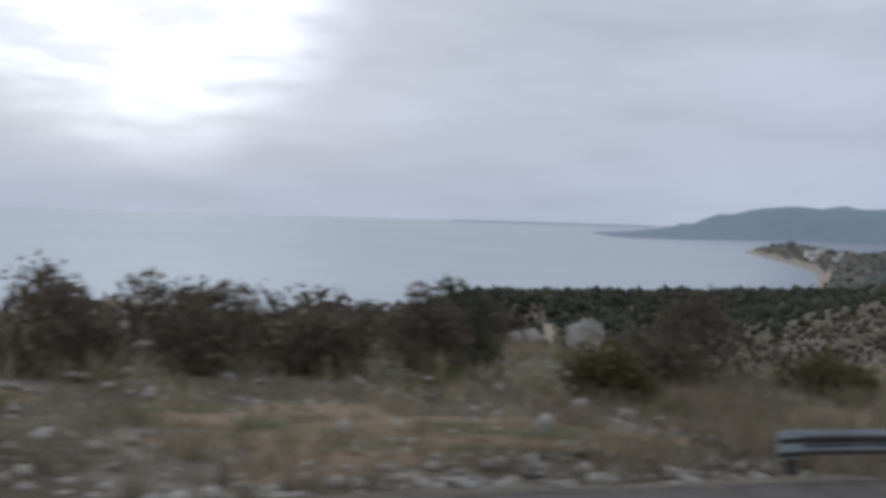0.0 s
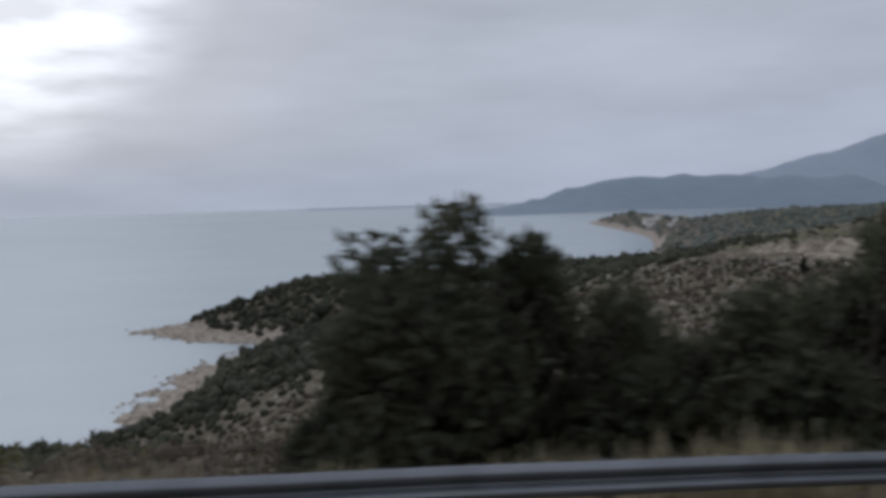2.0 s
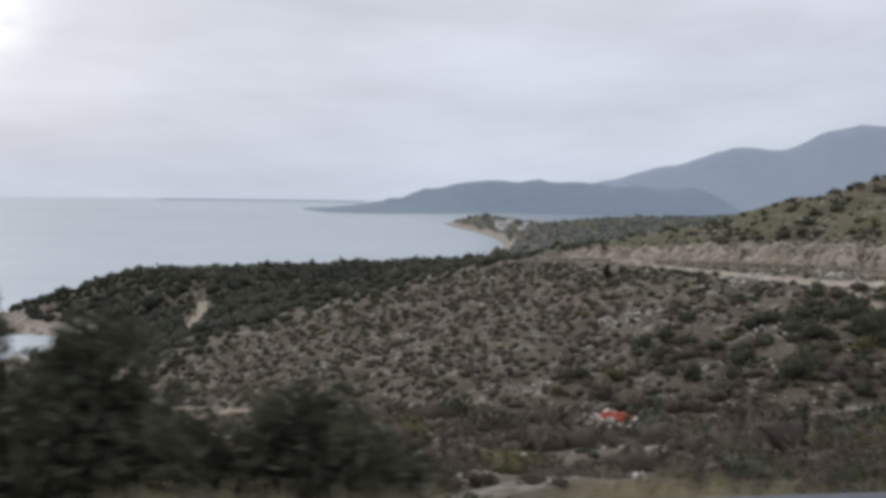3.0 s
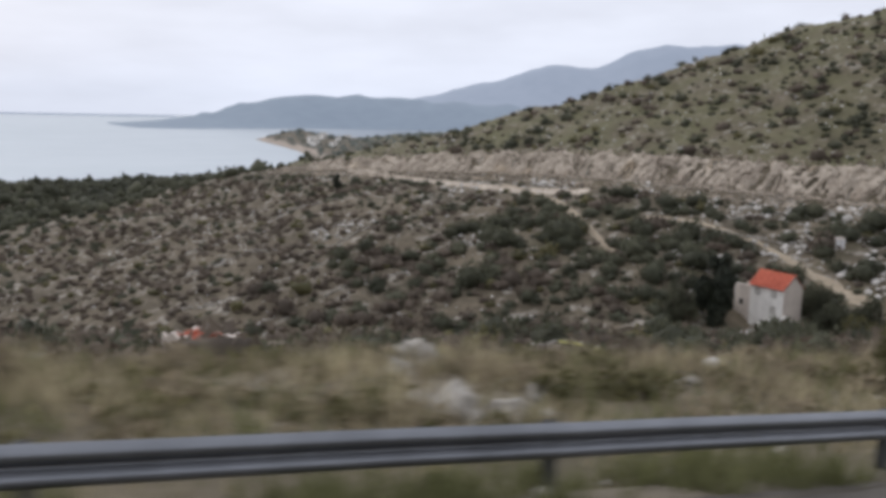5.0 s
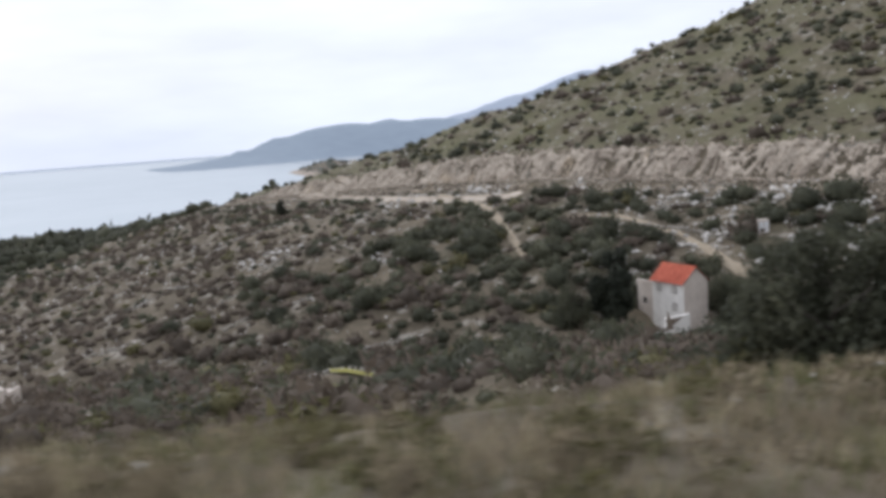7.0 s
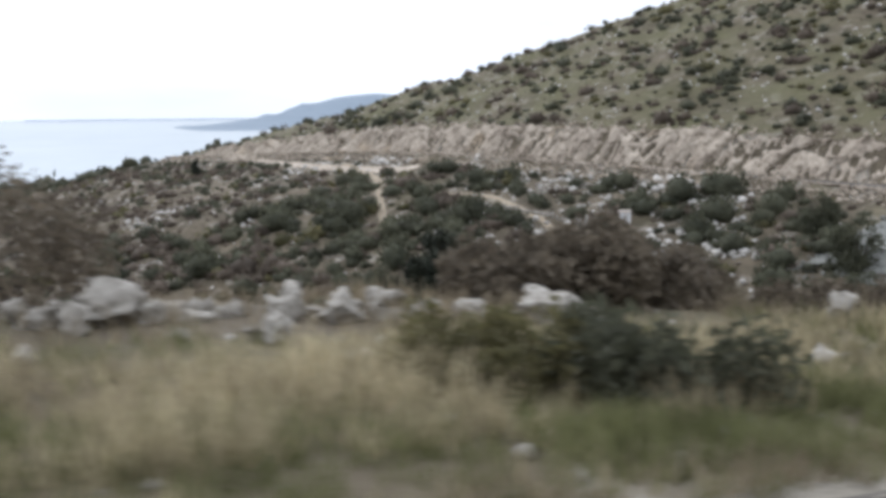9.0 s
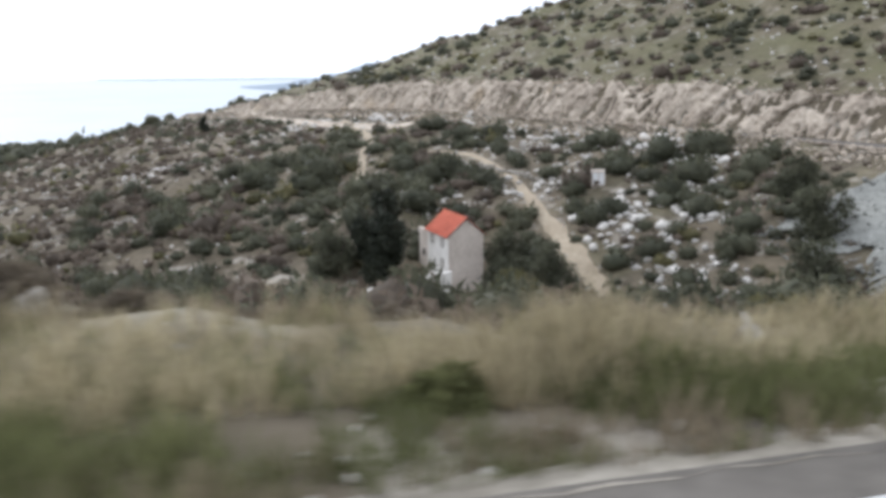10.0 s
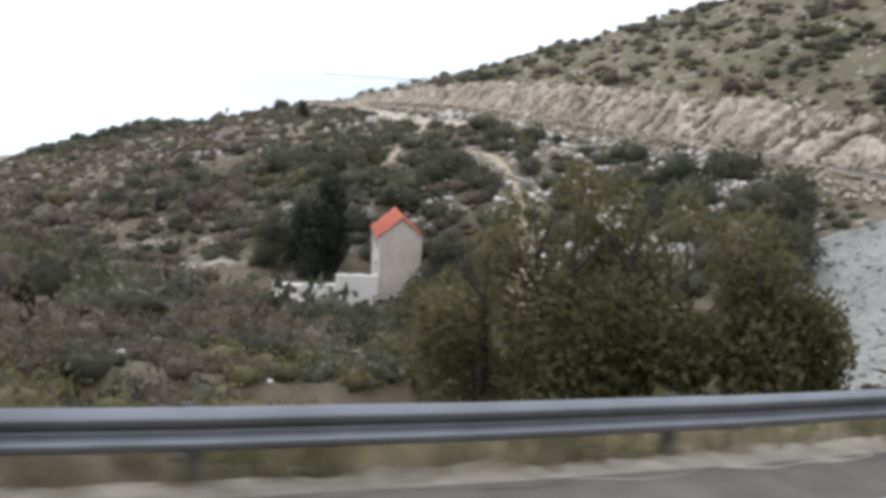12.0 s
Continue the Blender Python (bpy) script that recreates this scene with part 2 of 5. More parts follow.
def shore_rock(m, low, high):
    """Washed pale rock where the land meets the sea."""
    nt = m.node_tree
    N, L = nt.nodes.new, nt.links.new
    b = nt.nodes["Principled BSDF"]
    before = b.inputs["Base Color"].links[0].from_socket
    geo, sep, n, add, rng_, mix = N("ShaderNodeNewGeometry"), N("ShaderNodeSeparateXYZ"), N("ShaderNodeTexNoise"), N("ShaderNodeMath"), N("ShaderNodeMapRange"), N("ShaderNodeMix")
    L(geo.outputs["Position"], sep.inputs["Vector"])
    n.inputs["Scale"].default_value = 0.06
    L(geo.outputs["Position"], n.inputs["Vector"])
    add.operation = "MULTIPLY_ADD"
    add.inputs[1].default_value = -10.0
    L(n.outputs["Fac"], add.inputs[0])
    L(sep.outputs["Z"], add.inputs[2])
    rng_.inputs["From Min"].default_value, rng_.inputs["From Max"].default_value = high - 5, low - 5
    L(add.outputs["Value"], rng_.inputs["Value"])
    mix.data_type = "RGBA"
    L(rng_.outputs["Result"], mix.inputs["Factor"])
    L(before, mix.inputs["A"])
    worn, ramp = N("ShaderNodeTexNoise"), N("ShaderNodeValToRGB")
    worn.inputs["Scale"].default_value, worn.inputs["Detail"].default_value = 0.22, 8.0
    L(geo.outputs["Position"], worn.inputs["Vector"])
    ramp.color_ramp.elements[0].position, ramp.color_ramp.elements[0].color = 0.36, (0.16, 0.135, 0.115, 1)
    ramp.color_ramp.elements[1].position, ramp.color_ramp.elements[1].color = 0.60, (0.43, 0.37, 0.31, 1)
    L(worn.outputs["Fac"], ramp.inputs["Fac"])
    L(ramp.outputs["Color"], mix.inputs["B"])
    L(mix.outputs["Result"], b.inputs["Base Color"])


grass_cover(M_GROUND, (0.080, 0.081, 0.043), (0.172, 0.162, 0.092))
shore_rock(M_GROUND, -113.0, -110.5)

# ---- the lie of the land ----
SEA_LEVEL = -119.5
# the road's left edge: x, y, z
EDGE = np.array([
    (-150, -52, 4.6), (-60, -14, 0.2), (-12, 5.0, -2.4), (9.6, 10.9, -3.3), (26.7, 11.8, -4.2), (45.4, 11.25, -5.2), (75.6, 8.95, -7.1),
    (95.7, 6.5, -8.8), (116, 3.75, -10.8), (146.7, 0.2, -13.6), (172, -0.7, -15.3), (188, 0.2, -16.4), (203, 2.6, -17.5), (216, 7.5, -18.5),
    (233, 18, -19.6), (250, 36, -20.9), (263, 60, -23.0), (268.5, 90, -24.6), (262.4, 121.5, -24.6), (253, 154.7, -24.4), (247.4, 187, -24.6),
    (239.3, 222, -25.8), (228.4, 271, -28.7), (215.5, 325, -32.3), (214, 368, -37.5), (260, 470, -50), (380, 640, -62), (640, 1000, -76), (930, 1600, -89), (1080, 2300, -92)], float)


def smooth_line(p, step):
    """A rounded line through the given points, sampled about every step metres."""
    out = []
    q = np.vstack([2 * p[0] - p[1], p, 2 * p[-1] - p[-2]])
    for i in range(len(p) - 1):
        a, b, c, d = q[i:i + 4]
        n = max(2, int(np.linalg.norm(c - b) / step))
        t = np.linspace(0, 1, n, endpoint=False)[:, None]
        out.append(0.5 * (2 * b + (c - a) * t + (2 * a - 5 * b + 4 * c - d) * t**2 + (3 * b - a - 3 * c + d) * t**3))
    return np.vstack(out + [p[-1:]])


LINE = smooth_line(EDGE, 2.0)
TAN = np.gradient(LINE[:, :2], axis=0)
TAN /= np.linalg.norm(TAN, axis=1)[:, None]
NOR = np.stack([-TAN[:, 1], TAN[:, 0]], 1)       # to the left: the valley side
ALONG = np.r_[0, np.cumsum(np.linalg.norm(np.diff(LINE[:, :2], axis=0), axis=1))]
S0 = ALONG[np.argmin(np.abs(LINE[:, 0]))]   # where x is 0
ROAD_WIDTH = 7.6


def near_line(x, y):
    """For points: the index on the line and the signed distance from it (left positive)."""
    x, y = np.asarray(x, float).ravel(), np.asarray(y, float).ravel()
    k, d = np.empty(len(x), int), np.empty(len(x))
    for i in range(0, len(x), 20000):
        dx, dy = x[i:i + 20000, None] - LINE[:, 0], y[i:i + 20000, None] - LINE[:, 1]
        r = dx * dx + dy * dy
        j = r.argmin(1)
        m = np.arange(len(j))
        k[i:i + 20000] = j
        side = dx[m, j] * NOR[j, 0] + dy[m, j] * NOR[j, 1]
        d[i:i + 20000] = np.where(side > 0, 1, -1) * np.where(np.sqrt(r[m, j]) < 6, np.abs(side), np.sqrt(r[m, j]))
    return k, d


def wave(x, y, size, seed):
    """A cheap smooth noise, -1 to 1."""
    rng = np.random.RandomState(seed)
    v = 0
    for i in range(5):
        a, p, f = rng.uniform(0, 6.3), rng.uniform(0, 6.3), 6.3 / size * rng.uniform(0.6, 1.8)
        v = v + np.sin(f * (x * math.cos(a) + y * math.sin(a)) + p + 1.3 * np.sin(f * 0.7 * (y * math.cos(a) - x * math.sin(a)) + 2 * p))
    return v / 3.2


def bump(x, y, cx, cy, rx, ry=None):
    return np.exp(-((x - cx) / rx) ** 2 - ((y - cy) / (ry or rx)) ** 2)


def ground(x, y):
    x, y = np.asarray(x, float), np.asarray(y, float)
    shape = x.shape
    x, y = x.ravel(), y.ravel()
    k, d = near_line(x, y)
    s, zr, ly = ALONG[k] - S0, LINE[k, 2], LINE[k, 1]
    opp = np.clip((s - 270) / 40, 0, 1)
    # valley side: a shelf beside the road, then the slope
    shelf = np.interp(s, [-20, 4, 14, 24, 60, 75, 100, 110, 122, 136, 147, 158, 170, 182, 205, 230], [24, 22, 8, 1.6, 2.0, 6, 5.5, 4.3, 5, 6.5, 12.5, 12, 6.5, 3.6, 1.0, 1.0])
    u = np.clip(d - shelf, 0, None)
    steep = np.interp(x, [0, 40, 100, 160, 220], [0.258, 0.252, 0.220, 0.207, 0.20])
    ours = steep * u + 4.0 * (1 - np.exp(-u / 8))
    theirs = 0.26 * np.minimum(u, 100) + 0.35 * np.clip(u - 100, 0, None)
    fill = 8.0 * (1 - np.exp(-u / 12)) * np.exp(-((s - 262) / 30) ** 2)
    left = zr - 0.12 - 0.045 * np.minimum(np.clip(d, 0, None), shelf) - ours * (1 - opp) - theirs * opp - fill
    # hill side: ditch, cut face, hill up to its crest and down beyond
    v = np.clip(-d - ROAD_WIDTH, 0, None)
    cut = np.where(s < 250, 3.0, np.interp(ly, [40, 87, 130, 189, 248, 306, 352], [3, 5.5, 6.5, 6, 5, 2.5, 0.5]))
    face = cut * np.clip((v - 1.8) / 3.5, 0, 1)
    spots = [40, 121, 187, 222, 271, 325, 420, 720]
    crest = np.where(s < 250, 150, np.interp(ly, spots, [170, 157, 104, 62, 27, 4, 78, 200]))
    rise = np.where(s < 250, 0.44, np.interp(ly, spots, [0.44, 0.434, 0.410, 0.384, 0.362, 0.348, 0.18, 0.44]))
    w = np.clip(v - 5, 0, None)
    up = rise * np.minimum(w, crest) - 0.26 * np.clip(w - crest, 0, 90)
    right = zr - 0.12 + face + up
    along = np.clip((s - 560) / 160, 0, 1)
    far = zr - 0.12 + (24 + 8 * wave(x, y, 420, 11)) * (1 - np.exp(-w / 240)) - 110 * np.clip((y - 1750) / 650, 0, 1) ** 1.5
    right = np.where(s < 560, right, right * (1 - along) + far * along)
    z = np.where(d > 0, left, np.where(-d < ROAD_WIDTH, zr - 0.12, right))
    # the near bank of the valley where it stands higher
    bank = -8.0 - 0.07 * x - steep * np.clip(y - 8, 0, None)
    z = np.where((d > 25) & (x < 240) & (x > -500), np.maximum(z, bank), z)
    # the low coast, the cape with its wooded back, and the cove
    shore = np.interp(y, [400, 428, 470, 509, 560, 595, 640, 672, 700, 722, 733, 750, 785, 815, 840, 900, 1000], [2, -7, -24, -29, -16, -9, 12, 30, 50, 54, 16, 2, -24, -43, -38, 120, 400])
    q = x - shore + 20
    ledge = 36 + 50 * np.exp(-((y - 785) / 60) ** 2) + 16 * np.exp(-((y - 540) / 90) ** 2)
    low = SEA_LEVEL - 2 + np.minimum(0.08 * np.minimum(q, ledge) + 0.3 * np.clip(q - ledge, 0, None), 29) + 9 * np.clip((x - shore - 70) / 90, 0, 1) * np.exp(-((y - 790) / 80) ** 2)
    low = np.where((y > 400) & (y < 1000), low, -400) - 200 * np.clip((430 - y) / 60, 0, 1)
    z = np.maximum(z, low)
    z = z - 3.0 * bump(x, y, 215.5, 104.5, 14) - 5.0 * bump(x, y, 224, 78, 24)
    # rubble berm along the valley edge of the opposite road
    z = z + np.where((d > 0) & (s > 305) & (s < 565), 0.9 * np.exp(-((d - 1.5) / 0.9) ** 2) * np.clip((s - 305) / 25, 0, 1), 0)
    rough = np.clip((np.abs(d) - 12) / 30, 0, 1)
    z = z + rough * (0.9 * wave(x, y, 28, 1) + 0.35 * wave(x, y, 9, 2)) + np.clip((np.abs(d) - 3) / 6, 0, 1) * 0.1 * wave(x, y, 3, 3)
    return np.maximum(z, SEA_LEVEL - 8).reshape(shape)


def mesh_object(name, verts, faces, mat, smooth=True):
    me = bpy.data.meshes.new(name)
    me.from_pydata([tuple(v) for v in verts], [], faces)
    me.materials.append(mat)
    if smooth:
        me.polygons.foreach_set("use_smooth", [True] * len(me.polygons))
    me.update()
    return new(name, me)


def grid_faces(nx, ny):
    i = np.arange(nx - 1)[:, None] * ny + np.arange(ny - 1)
    return np.stack([i, i + ny, i + ny + 1, i + 1], -1).reshape(-1, 4).tolist()


def axis_lines(marks):
    """Grid lines: stretches of (from, to, step)."""
    out = []
    for a, b, st in marks:
        out += list(np.arange(a, b, st))
    return np.array(out + [marks[-1][1]])


gx = axis_lines([(-900, -160, 40), (-160, -20, 6), (-20, 310, 1.5), (310, 460, 4), (460, 1500, 26), (1500, 3000, 75)])
gy = axis_lines([(-260, -20, 12), (-20, 45, 1.0), (45, 280, 2.0), (280, 460, 4), (460, 960, 8), (960, 2600, 26)])
GX, GY = np.meshgrid(gx, gy, indexing="ij")
GZ = ground(GX, GY)
land = mesh_object("ground", np.stack([GX, GY, GZ], -1).reshape(-1, 3), grid_faces(len(gx), len(gy)), M_GROUND)
k_, d_ = near_line(GX, GY)
s_ = ALONG[k_] - S0
cover_ = np.where((d_ < -14) & (s_ > 250), 0.57, np.where((d_ > 0) & (d_ < 9) & (s_ < 225), 0.35, np.where((d_ > 0) & (GX.ravel() > 205) & (GY.ravel() < 190), 0.34, 0.08)))
land.data.attributes.new("grass", "FLOAT", "POINT").data.foreach_set("value", cover_.astype(np.float32))
tagged(land, "dry stony hillside ground with thin grass", "ground", kind="structure")

sea = mesh_object("water", [(-4800, -3000, SEA_LEVEL), (4800, -3000, SEA_LEVEL), (4800, 4950, SEA_LEVEL), (-4800, 4950, SEA_LEVEL)], [(0, 1, 2, 3)], M_SEA)
tagged(sea, "calm grey-blue sea under an overcast sky", "sea", kind="structure")


def strip(name, offs, lift, mat, s0=-150.0, s1=560.0, kind="structure"):
    """A ribbon along the road between two sideways distances."""
    keep = [i for i in range(len(LINE)) if s0 <= ALONG[i] - S0 <= s1]
    verts = []
    for i in keep:
        for o in offs:
            verts.append((LINE[i, 0] + NOR[i, 0] * o, LINE[i, 1] + NOR[i, 1] * o, LINE[i, 2] + lift))
    return mesh_object(name, verts, grid_faces(len(keep), len(offs)), mat)


road = tagged(strip("road", (0.0, -2.0, -5.5, -ROAD_WIDTH), 0.0, M_ASPHALT), "worn grey asphalt two-lane road", "road", kind="structure")
tagged(strip("road_marking", (-0.78, -0.90), 0.006, M_LINE), "white painted edge line on asphalt", "road marking", kind="structure")

# ---- far coast ----
def ridge(name, pts, depth, label, mat=M_FAR):
    """A far hill: a crest line with flanks down to the sea on both sides."""
    p = smooth_line(np.array(pts, float), 40.0)
    verts, n = [], 13
    for i, (x, y, z) in enumerate(p):
        h = z - SEA_LEVEL
        for j in range(n):
            f = (j / (n - 1)) * 2 - 1
            zz = SEA_LEVEL - 2 + (h + 2) * (1 - abs(f) ** 1.3) + (9 * wave(np.array(x), np.array(y + f * 400), 260, 7) + 4 * wave(np.array(x), np.array(y + f * 300), 70, 8)) * (1 - abs(f)) * min(1, h / 60)
            verts.append((x, y + f * depth, zz))
    ob = mesh_object(name, verts, grid_faces(len(p), n), mat)
    return tagged(ob, label, "hill", kind="structure")


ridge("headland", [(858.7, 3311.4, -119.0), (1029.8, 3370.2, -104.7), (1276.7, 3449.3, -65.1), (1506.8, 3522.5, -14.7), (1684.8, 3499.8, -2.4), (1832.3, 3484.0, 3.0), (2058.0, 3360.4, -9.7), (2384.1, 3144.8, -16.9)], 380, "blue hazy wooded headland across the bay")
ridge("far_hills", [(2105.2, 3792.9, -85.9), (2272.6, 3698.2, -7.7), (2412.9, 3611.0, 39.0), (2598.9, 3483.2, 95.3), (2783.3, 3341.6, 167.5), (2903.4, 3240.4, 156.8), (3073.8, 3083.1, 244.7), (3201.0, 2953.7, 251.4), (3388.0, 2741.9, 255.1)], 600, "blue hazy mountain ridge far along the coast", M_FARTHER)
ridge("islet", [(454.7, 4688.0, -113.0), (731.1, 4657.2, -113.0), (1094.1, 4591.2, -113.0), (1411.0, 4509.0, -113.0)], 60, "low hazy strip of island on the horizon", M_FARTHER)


# ---- building blocks ----
def part(name, bm, mat, parent=None, label=""):
    """Links a bmesh as one mesh object, under a thing or a part if one is given."""
    me = bpy.data.meshes.new(name)
    bm.to_mesh(me)
    bm.free()
    me.materials.append(mat)
    ob = new(name, me)
    if parent:
        ob.parent = parent
    return tagged(ob, label)


def mesh_np(name, verts, quads, mat, smooth=False, tris=None):
    """A mesh from arrays, for large joined things."""
    me = bpy.data.meshes.new(name)
    q = np.asarray(quads, np.int32).reshape(-1, 4)
    t = np.zeros((0, 3), np.int32) if tris is None else np.asarray(tris, np.int32)
    loops = np.concatenate([q.ravel(), t.ravel()])
    starts = np.concatenate([np.arange(len(q)) * 4, len(q) * 4 + np.arange(len(t)) * 3])
    me.vertices.add(len(verts))
    me.vertices.foreach_set("co", np.asarray(verts, np.float32).ravel())
    me.loops.add(len(loops))
    me.loops.foreach_set("vertex_index", loops.astype(np.int32))
    me.polygons.add(len(starts))
    me.polygons.foreach_set("loop_start", starts.astype(np.int32))
    if smooth:
        me.polygons.foreach_set("use_smooth", np.ones(len(starts), bool))
    me.update(calc_edges=True)
    me.materials.append(mat)
    return new(name, me)


def box(bm, x0, x1, y0, y1, z0, z1, m=Matrix(), bevel=0.0):
    r = bmesh.ops.create_cube(bm, size=1.0, matrix=m @ Matrix.Translation(((x0 + x1) / 2, (y0 + y1) / 2, (z0 + z1) / 2)) @ Matrix.Diagonal((x1 - x0, y1 - y0, z1 - z0, 1)))
    if bevel:
        es = list({e for v in r["verts"] for e in v.link_edges})
        bmesh.ops.bevel(bm, geom=es, offset=bevel, segments=2, affect="EDGES", profile=0.6)
    return bm


def on_ground(x, y):
    return float(ground(np.array([x]), np.array([y]))[0])


def icosphere(level):
    bm = bmesh.new()
    bmesh.ops.create_icosphere(bm, subdivisions=level, radius=1.0)
    v = np.array([p.co for p in bm.verts])
    f = np.array([[p.index for p in q.verts] for q in bm.faces])
    bm.free()
    return v, f


ICO1, ICO3, ICO4 = icosphere(1), icosphere(3), icosphere(4)


def stone(rng, ico=ICO1, flat=0.65):
    """One angular stone of unit size: a ball knocked flat by random planes."""
    v = ico[0].copy() * rng.uniform(0.75, 1.2, 3) * (1, 1, flat)
    for _ in range(7):
        n = rng.normal(size=3)
        n /= np.linalg.norm(n)
        over = np.clip(v @ n - rng.uniform(0.35, 0.7), 0, None)
        v -= over[:, None] * n
    v += rng.normal(0, 0.035, v.shape)
    return v


def joined(pieces, places, sizes, turns, squash=None):
    """Copies of the given pieces (verts, quads, tris) at many places, as arrays."""
    V, Q, T, n = [], [], [], 0
    which = np.arange(len(places)) % len(pieces)
    for k, (v, q, t) in enumerate(pieces):
        idx = np.nonzero(which == k)[0]
        if not len(idx):
            continue
        c, s = np.cos(turns[idx]), np.sin(turns[idx])
        x = v[None, :, 0] * c[:, None] - v[None, :, 1] * s[:, None]
        y = v[None, :, 0] * s[:, None] + v[None, :, 1] * c[:, None]
        z = np.repeat(v[None, :, 2], len(idx), 0)
        if squash is not None:
            z = z * squash[idx, None]
        p = np.stack([x, y, z], -1) * sizes[idx, None, None] + places[idx, None, :]
        base = n + np.arange(len(idx))[:, None, None] * len(v)
        V.append(p.reshape(-1, 3))
        if len(q):
            Q.append((q[None] + base).reshape(-1, 4))
        if len(t):
            T.append((t[None] + base).reshape(-1, 3))
        n += len(v) * len(idx)
    return np.concatenate(V), np.concatenate(Q) if Q else np.zeros((0, 4), int), np.concatenate(T) if T else np.zeros((0, 3), int)


NO_Q, NO_T = np.zeros((0, 4), int), np.zeros((0, 3), int)


def leaf_tris(rng, centres, size, up=0.3):
    """A pointed three-cornered leaf at every centre, for crowns seen from some way off."""
    n = len(centres)
    a = rng.normal(size=(n, 3))
    a[:, 2] += up
    a /= np.linalg.norm(a, axis=1)[:, None]
    b = np.cross(a, rng.normal(size=(n, 3)))
    b /= np.linalg.norm(b, axis=1)[:, None]
    L = size * rng.uniform(0.7, 1.3, (n, 1))
    w = L * rng.uniform(0.45, 0.75, (n, 1))
    v = np.stack([centres - b * w * 0.5, centres + b * w * 0.5, centres + a * L], 1).reshape(-1, 3)
    return v, np.arange(3 * n).reshape(-1, 3)


def in_blobs(rng, blobs, n):
    """Points in a crown made of several uneven lumps, more of them towards the outside."""
    vol = np.array([b[3] * b[4] * b[5] for b in blobs]) ** 0.7
    pick = rng.choice(len(blobs), n, p=vol / vol.sum())
    d = rng.normal(size=(n, 3))
    d /= np.linalg.norm(d, axis=1)[:, None]
    r = rng.uniform(0.15, 1.0, n) ** 0.45 * (1 + 0.22 * np.sin(5 * d[:, 0] + 3 * pick) * np.cos(4 * d[:, 2] + pick))
    B = np.array(blobs)[pick]
    return B[:, :3] + d * r[:, None] * B[:, 3:6]


def far_bush(rng, leaves=40, tall=0.8, leaf=0.36, heart=0.66):
    """A unit shrub for slopes far off: a lumpy dome of growth with leaves standing out of it."""
    d = ICO1[0]
    lump = 1 + 0.30 * np.sin(2.3 * d[:, :1] + rng.uniform(0, 6)) * np.cos(2.7 * d[:, 1:2] + rng.uniform(0, 6)) + rng.uniform(-0.2, 0.2, (len(d), 1))
    v = d * (heart, heart, 0.72 * heart * tall) * lump + (0, 0, 0.34 * tall)
    a = rng.normal(size=(leaves, 3))
    a[:, 2] = np.abs(a[:, 2]) * 1.1 - 0.25
    a /= np.linalg.norm(a, axis=1)[:, None]
    r = rng.uniform(0.62, 1.0, (leaves, 1)) * (1 + 0.25 * np.sin(3 * a[:, :1] + rng.uniform(0, 6)) * np.cos(3 * a[:, 1:2] + rng.uniform(0, 6)))
    c = a * r * (0.85, 0.85, 0.72 * tall) + (0, 0, 0.30 * tall)
    c[:, 2] = np.abs(c[:, 2])
    lv, lt = leaf_tris(rng, c, leaf, 0.5)
    return np.vstack([v, lv]), NO_Q, np.vstack([ICO1[1], lt + len(v)])


def drape(name, pts, width, lift, mat, label, category, ends=(1.0, 1.0), step=1.5):
    """A ribbon laid on the land along a line of x, y, with frayed edges."""
    p = smooth_line(np.array(pts, float), step)
    t = np.gradient(p, axis=0)
    t /= np.linalg.norm(t, axis=1)[:, None]
    nn = np.stack([-t[:, 1], t[:, 0]], 1)
    f = np.linspace(0, 1, len(p))
    wd = width * (ends[0] + (ends[1] - ends[0]) * f ** 3)
    rows = []
    for j, o in enumerate((-0.5, -0.28, 0.0, 0.28, 0.5)):
        fray = 0.16 * wave(p[:, 0] * 1.0 + j * 40, p[:, 1], 5, 20 + j) if j in (0, 4) else 0
        q = p + nn * ((o + fray * np.sign(o)) * wd)[:, None]
        rut = -0.05 if j in (1, 3) else 0.0
        rows.append(np.column_stack([q, ground(q[:, 0], q[:, 1]) + lift + rut - (0.25 if j in (0, 4) else 0)]))
    verts = np.stack(rows, 1).reshape(-1, 3)
    ob = mesh_np(name, verts, grid_faces(len(p), 5), mat, True)
    return tagged(ob, label, category, kind="structure")


TRACK = [(233.4, 152.6), (235.8, 147.2), (236.7, 139.9), (235.9, 127.0), (233.5, 112.4), (231.1, 101.1), (229.4, 94.0), (228.2, 88.6), (226.4, 84.0)]
PATH_W = [(234.3, 208.1), (233.0, 193.3), (230.6, 178.7), (225.6, 167.0), (218.8, 150.5), (214.2, 141.2)]
BENCH = [(224.9, 304.6), (225.7, 271.7), (227.8, 241.6), (230.0, 218.1), (233.6, 197.4), (239.5, 179.4)]
MEADOW_EDGE = [(148.6, 79.2), (151.5, 77.8), (155.0, 75.2), (158.2, 72.3)]
TRAIL_UP = [(142, 722), (133, 645), (124, 605), (117, 570)]
TRAIL_DOWN = [(94, 524), (83, 455), (71, 378), (67, 336), (76, 294), (90, 264), (99, 256)]
drape("track", TRACK, 2.3, 0.16, M_DIRT, "pale gravel vehicle track down the slope", "track", (0.7, 1.9))
drape("path", PATH_W, 2.2, 0.16, M_DIRT, "narrow dirt path between shrubs", "path", (1.0, 0.8))
drape("path", BENCH, 8.5, 0.16, M_CUT, "bare stony bench below the upper road", "path", (0.4, 0.7))
drape("path", TRAIL_UP, 6.5, 0.7, M_DIRT, "pale earth track across the wooded cape", "path", (1.0, 0.8), 6.0)
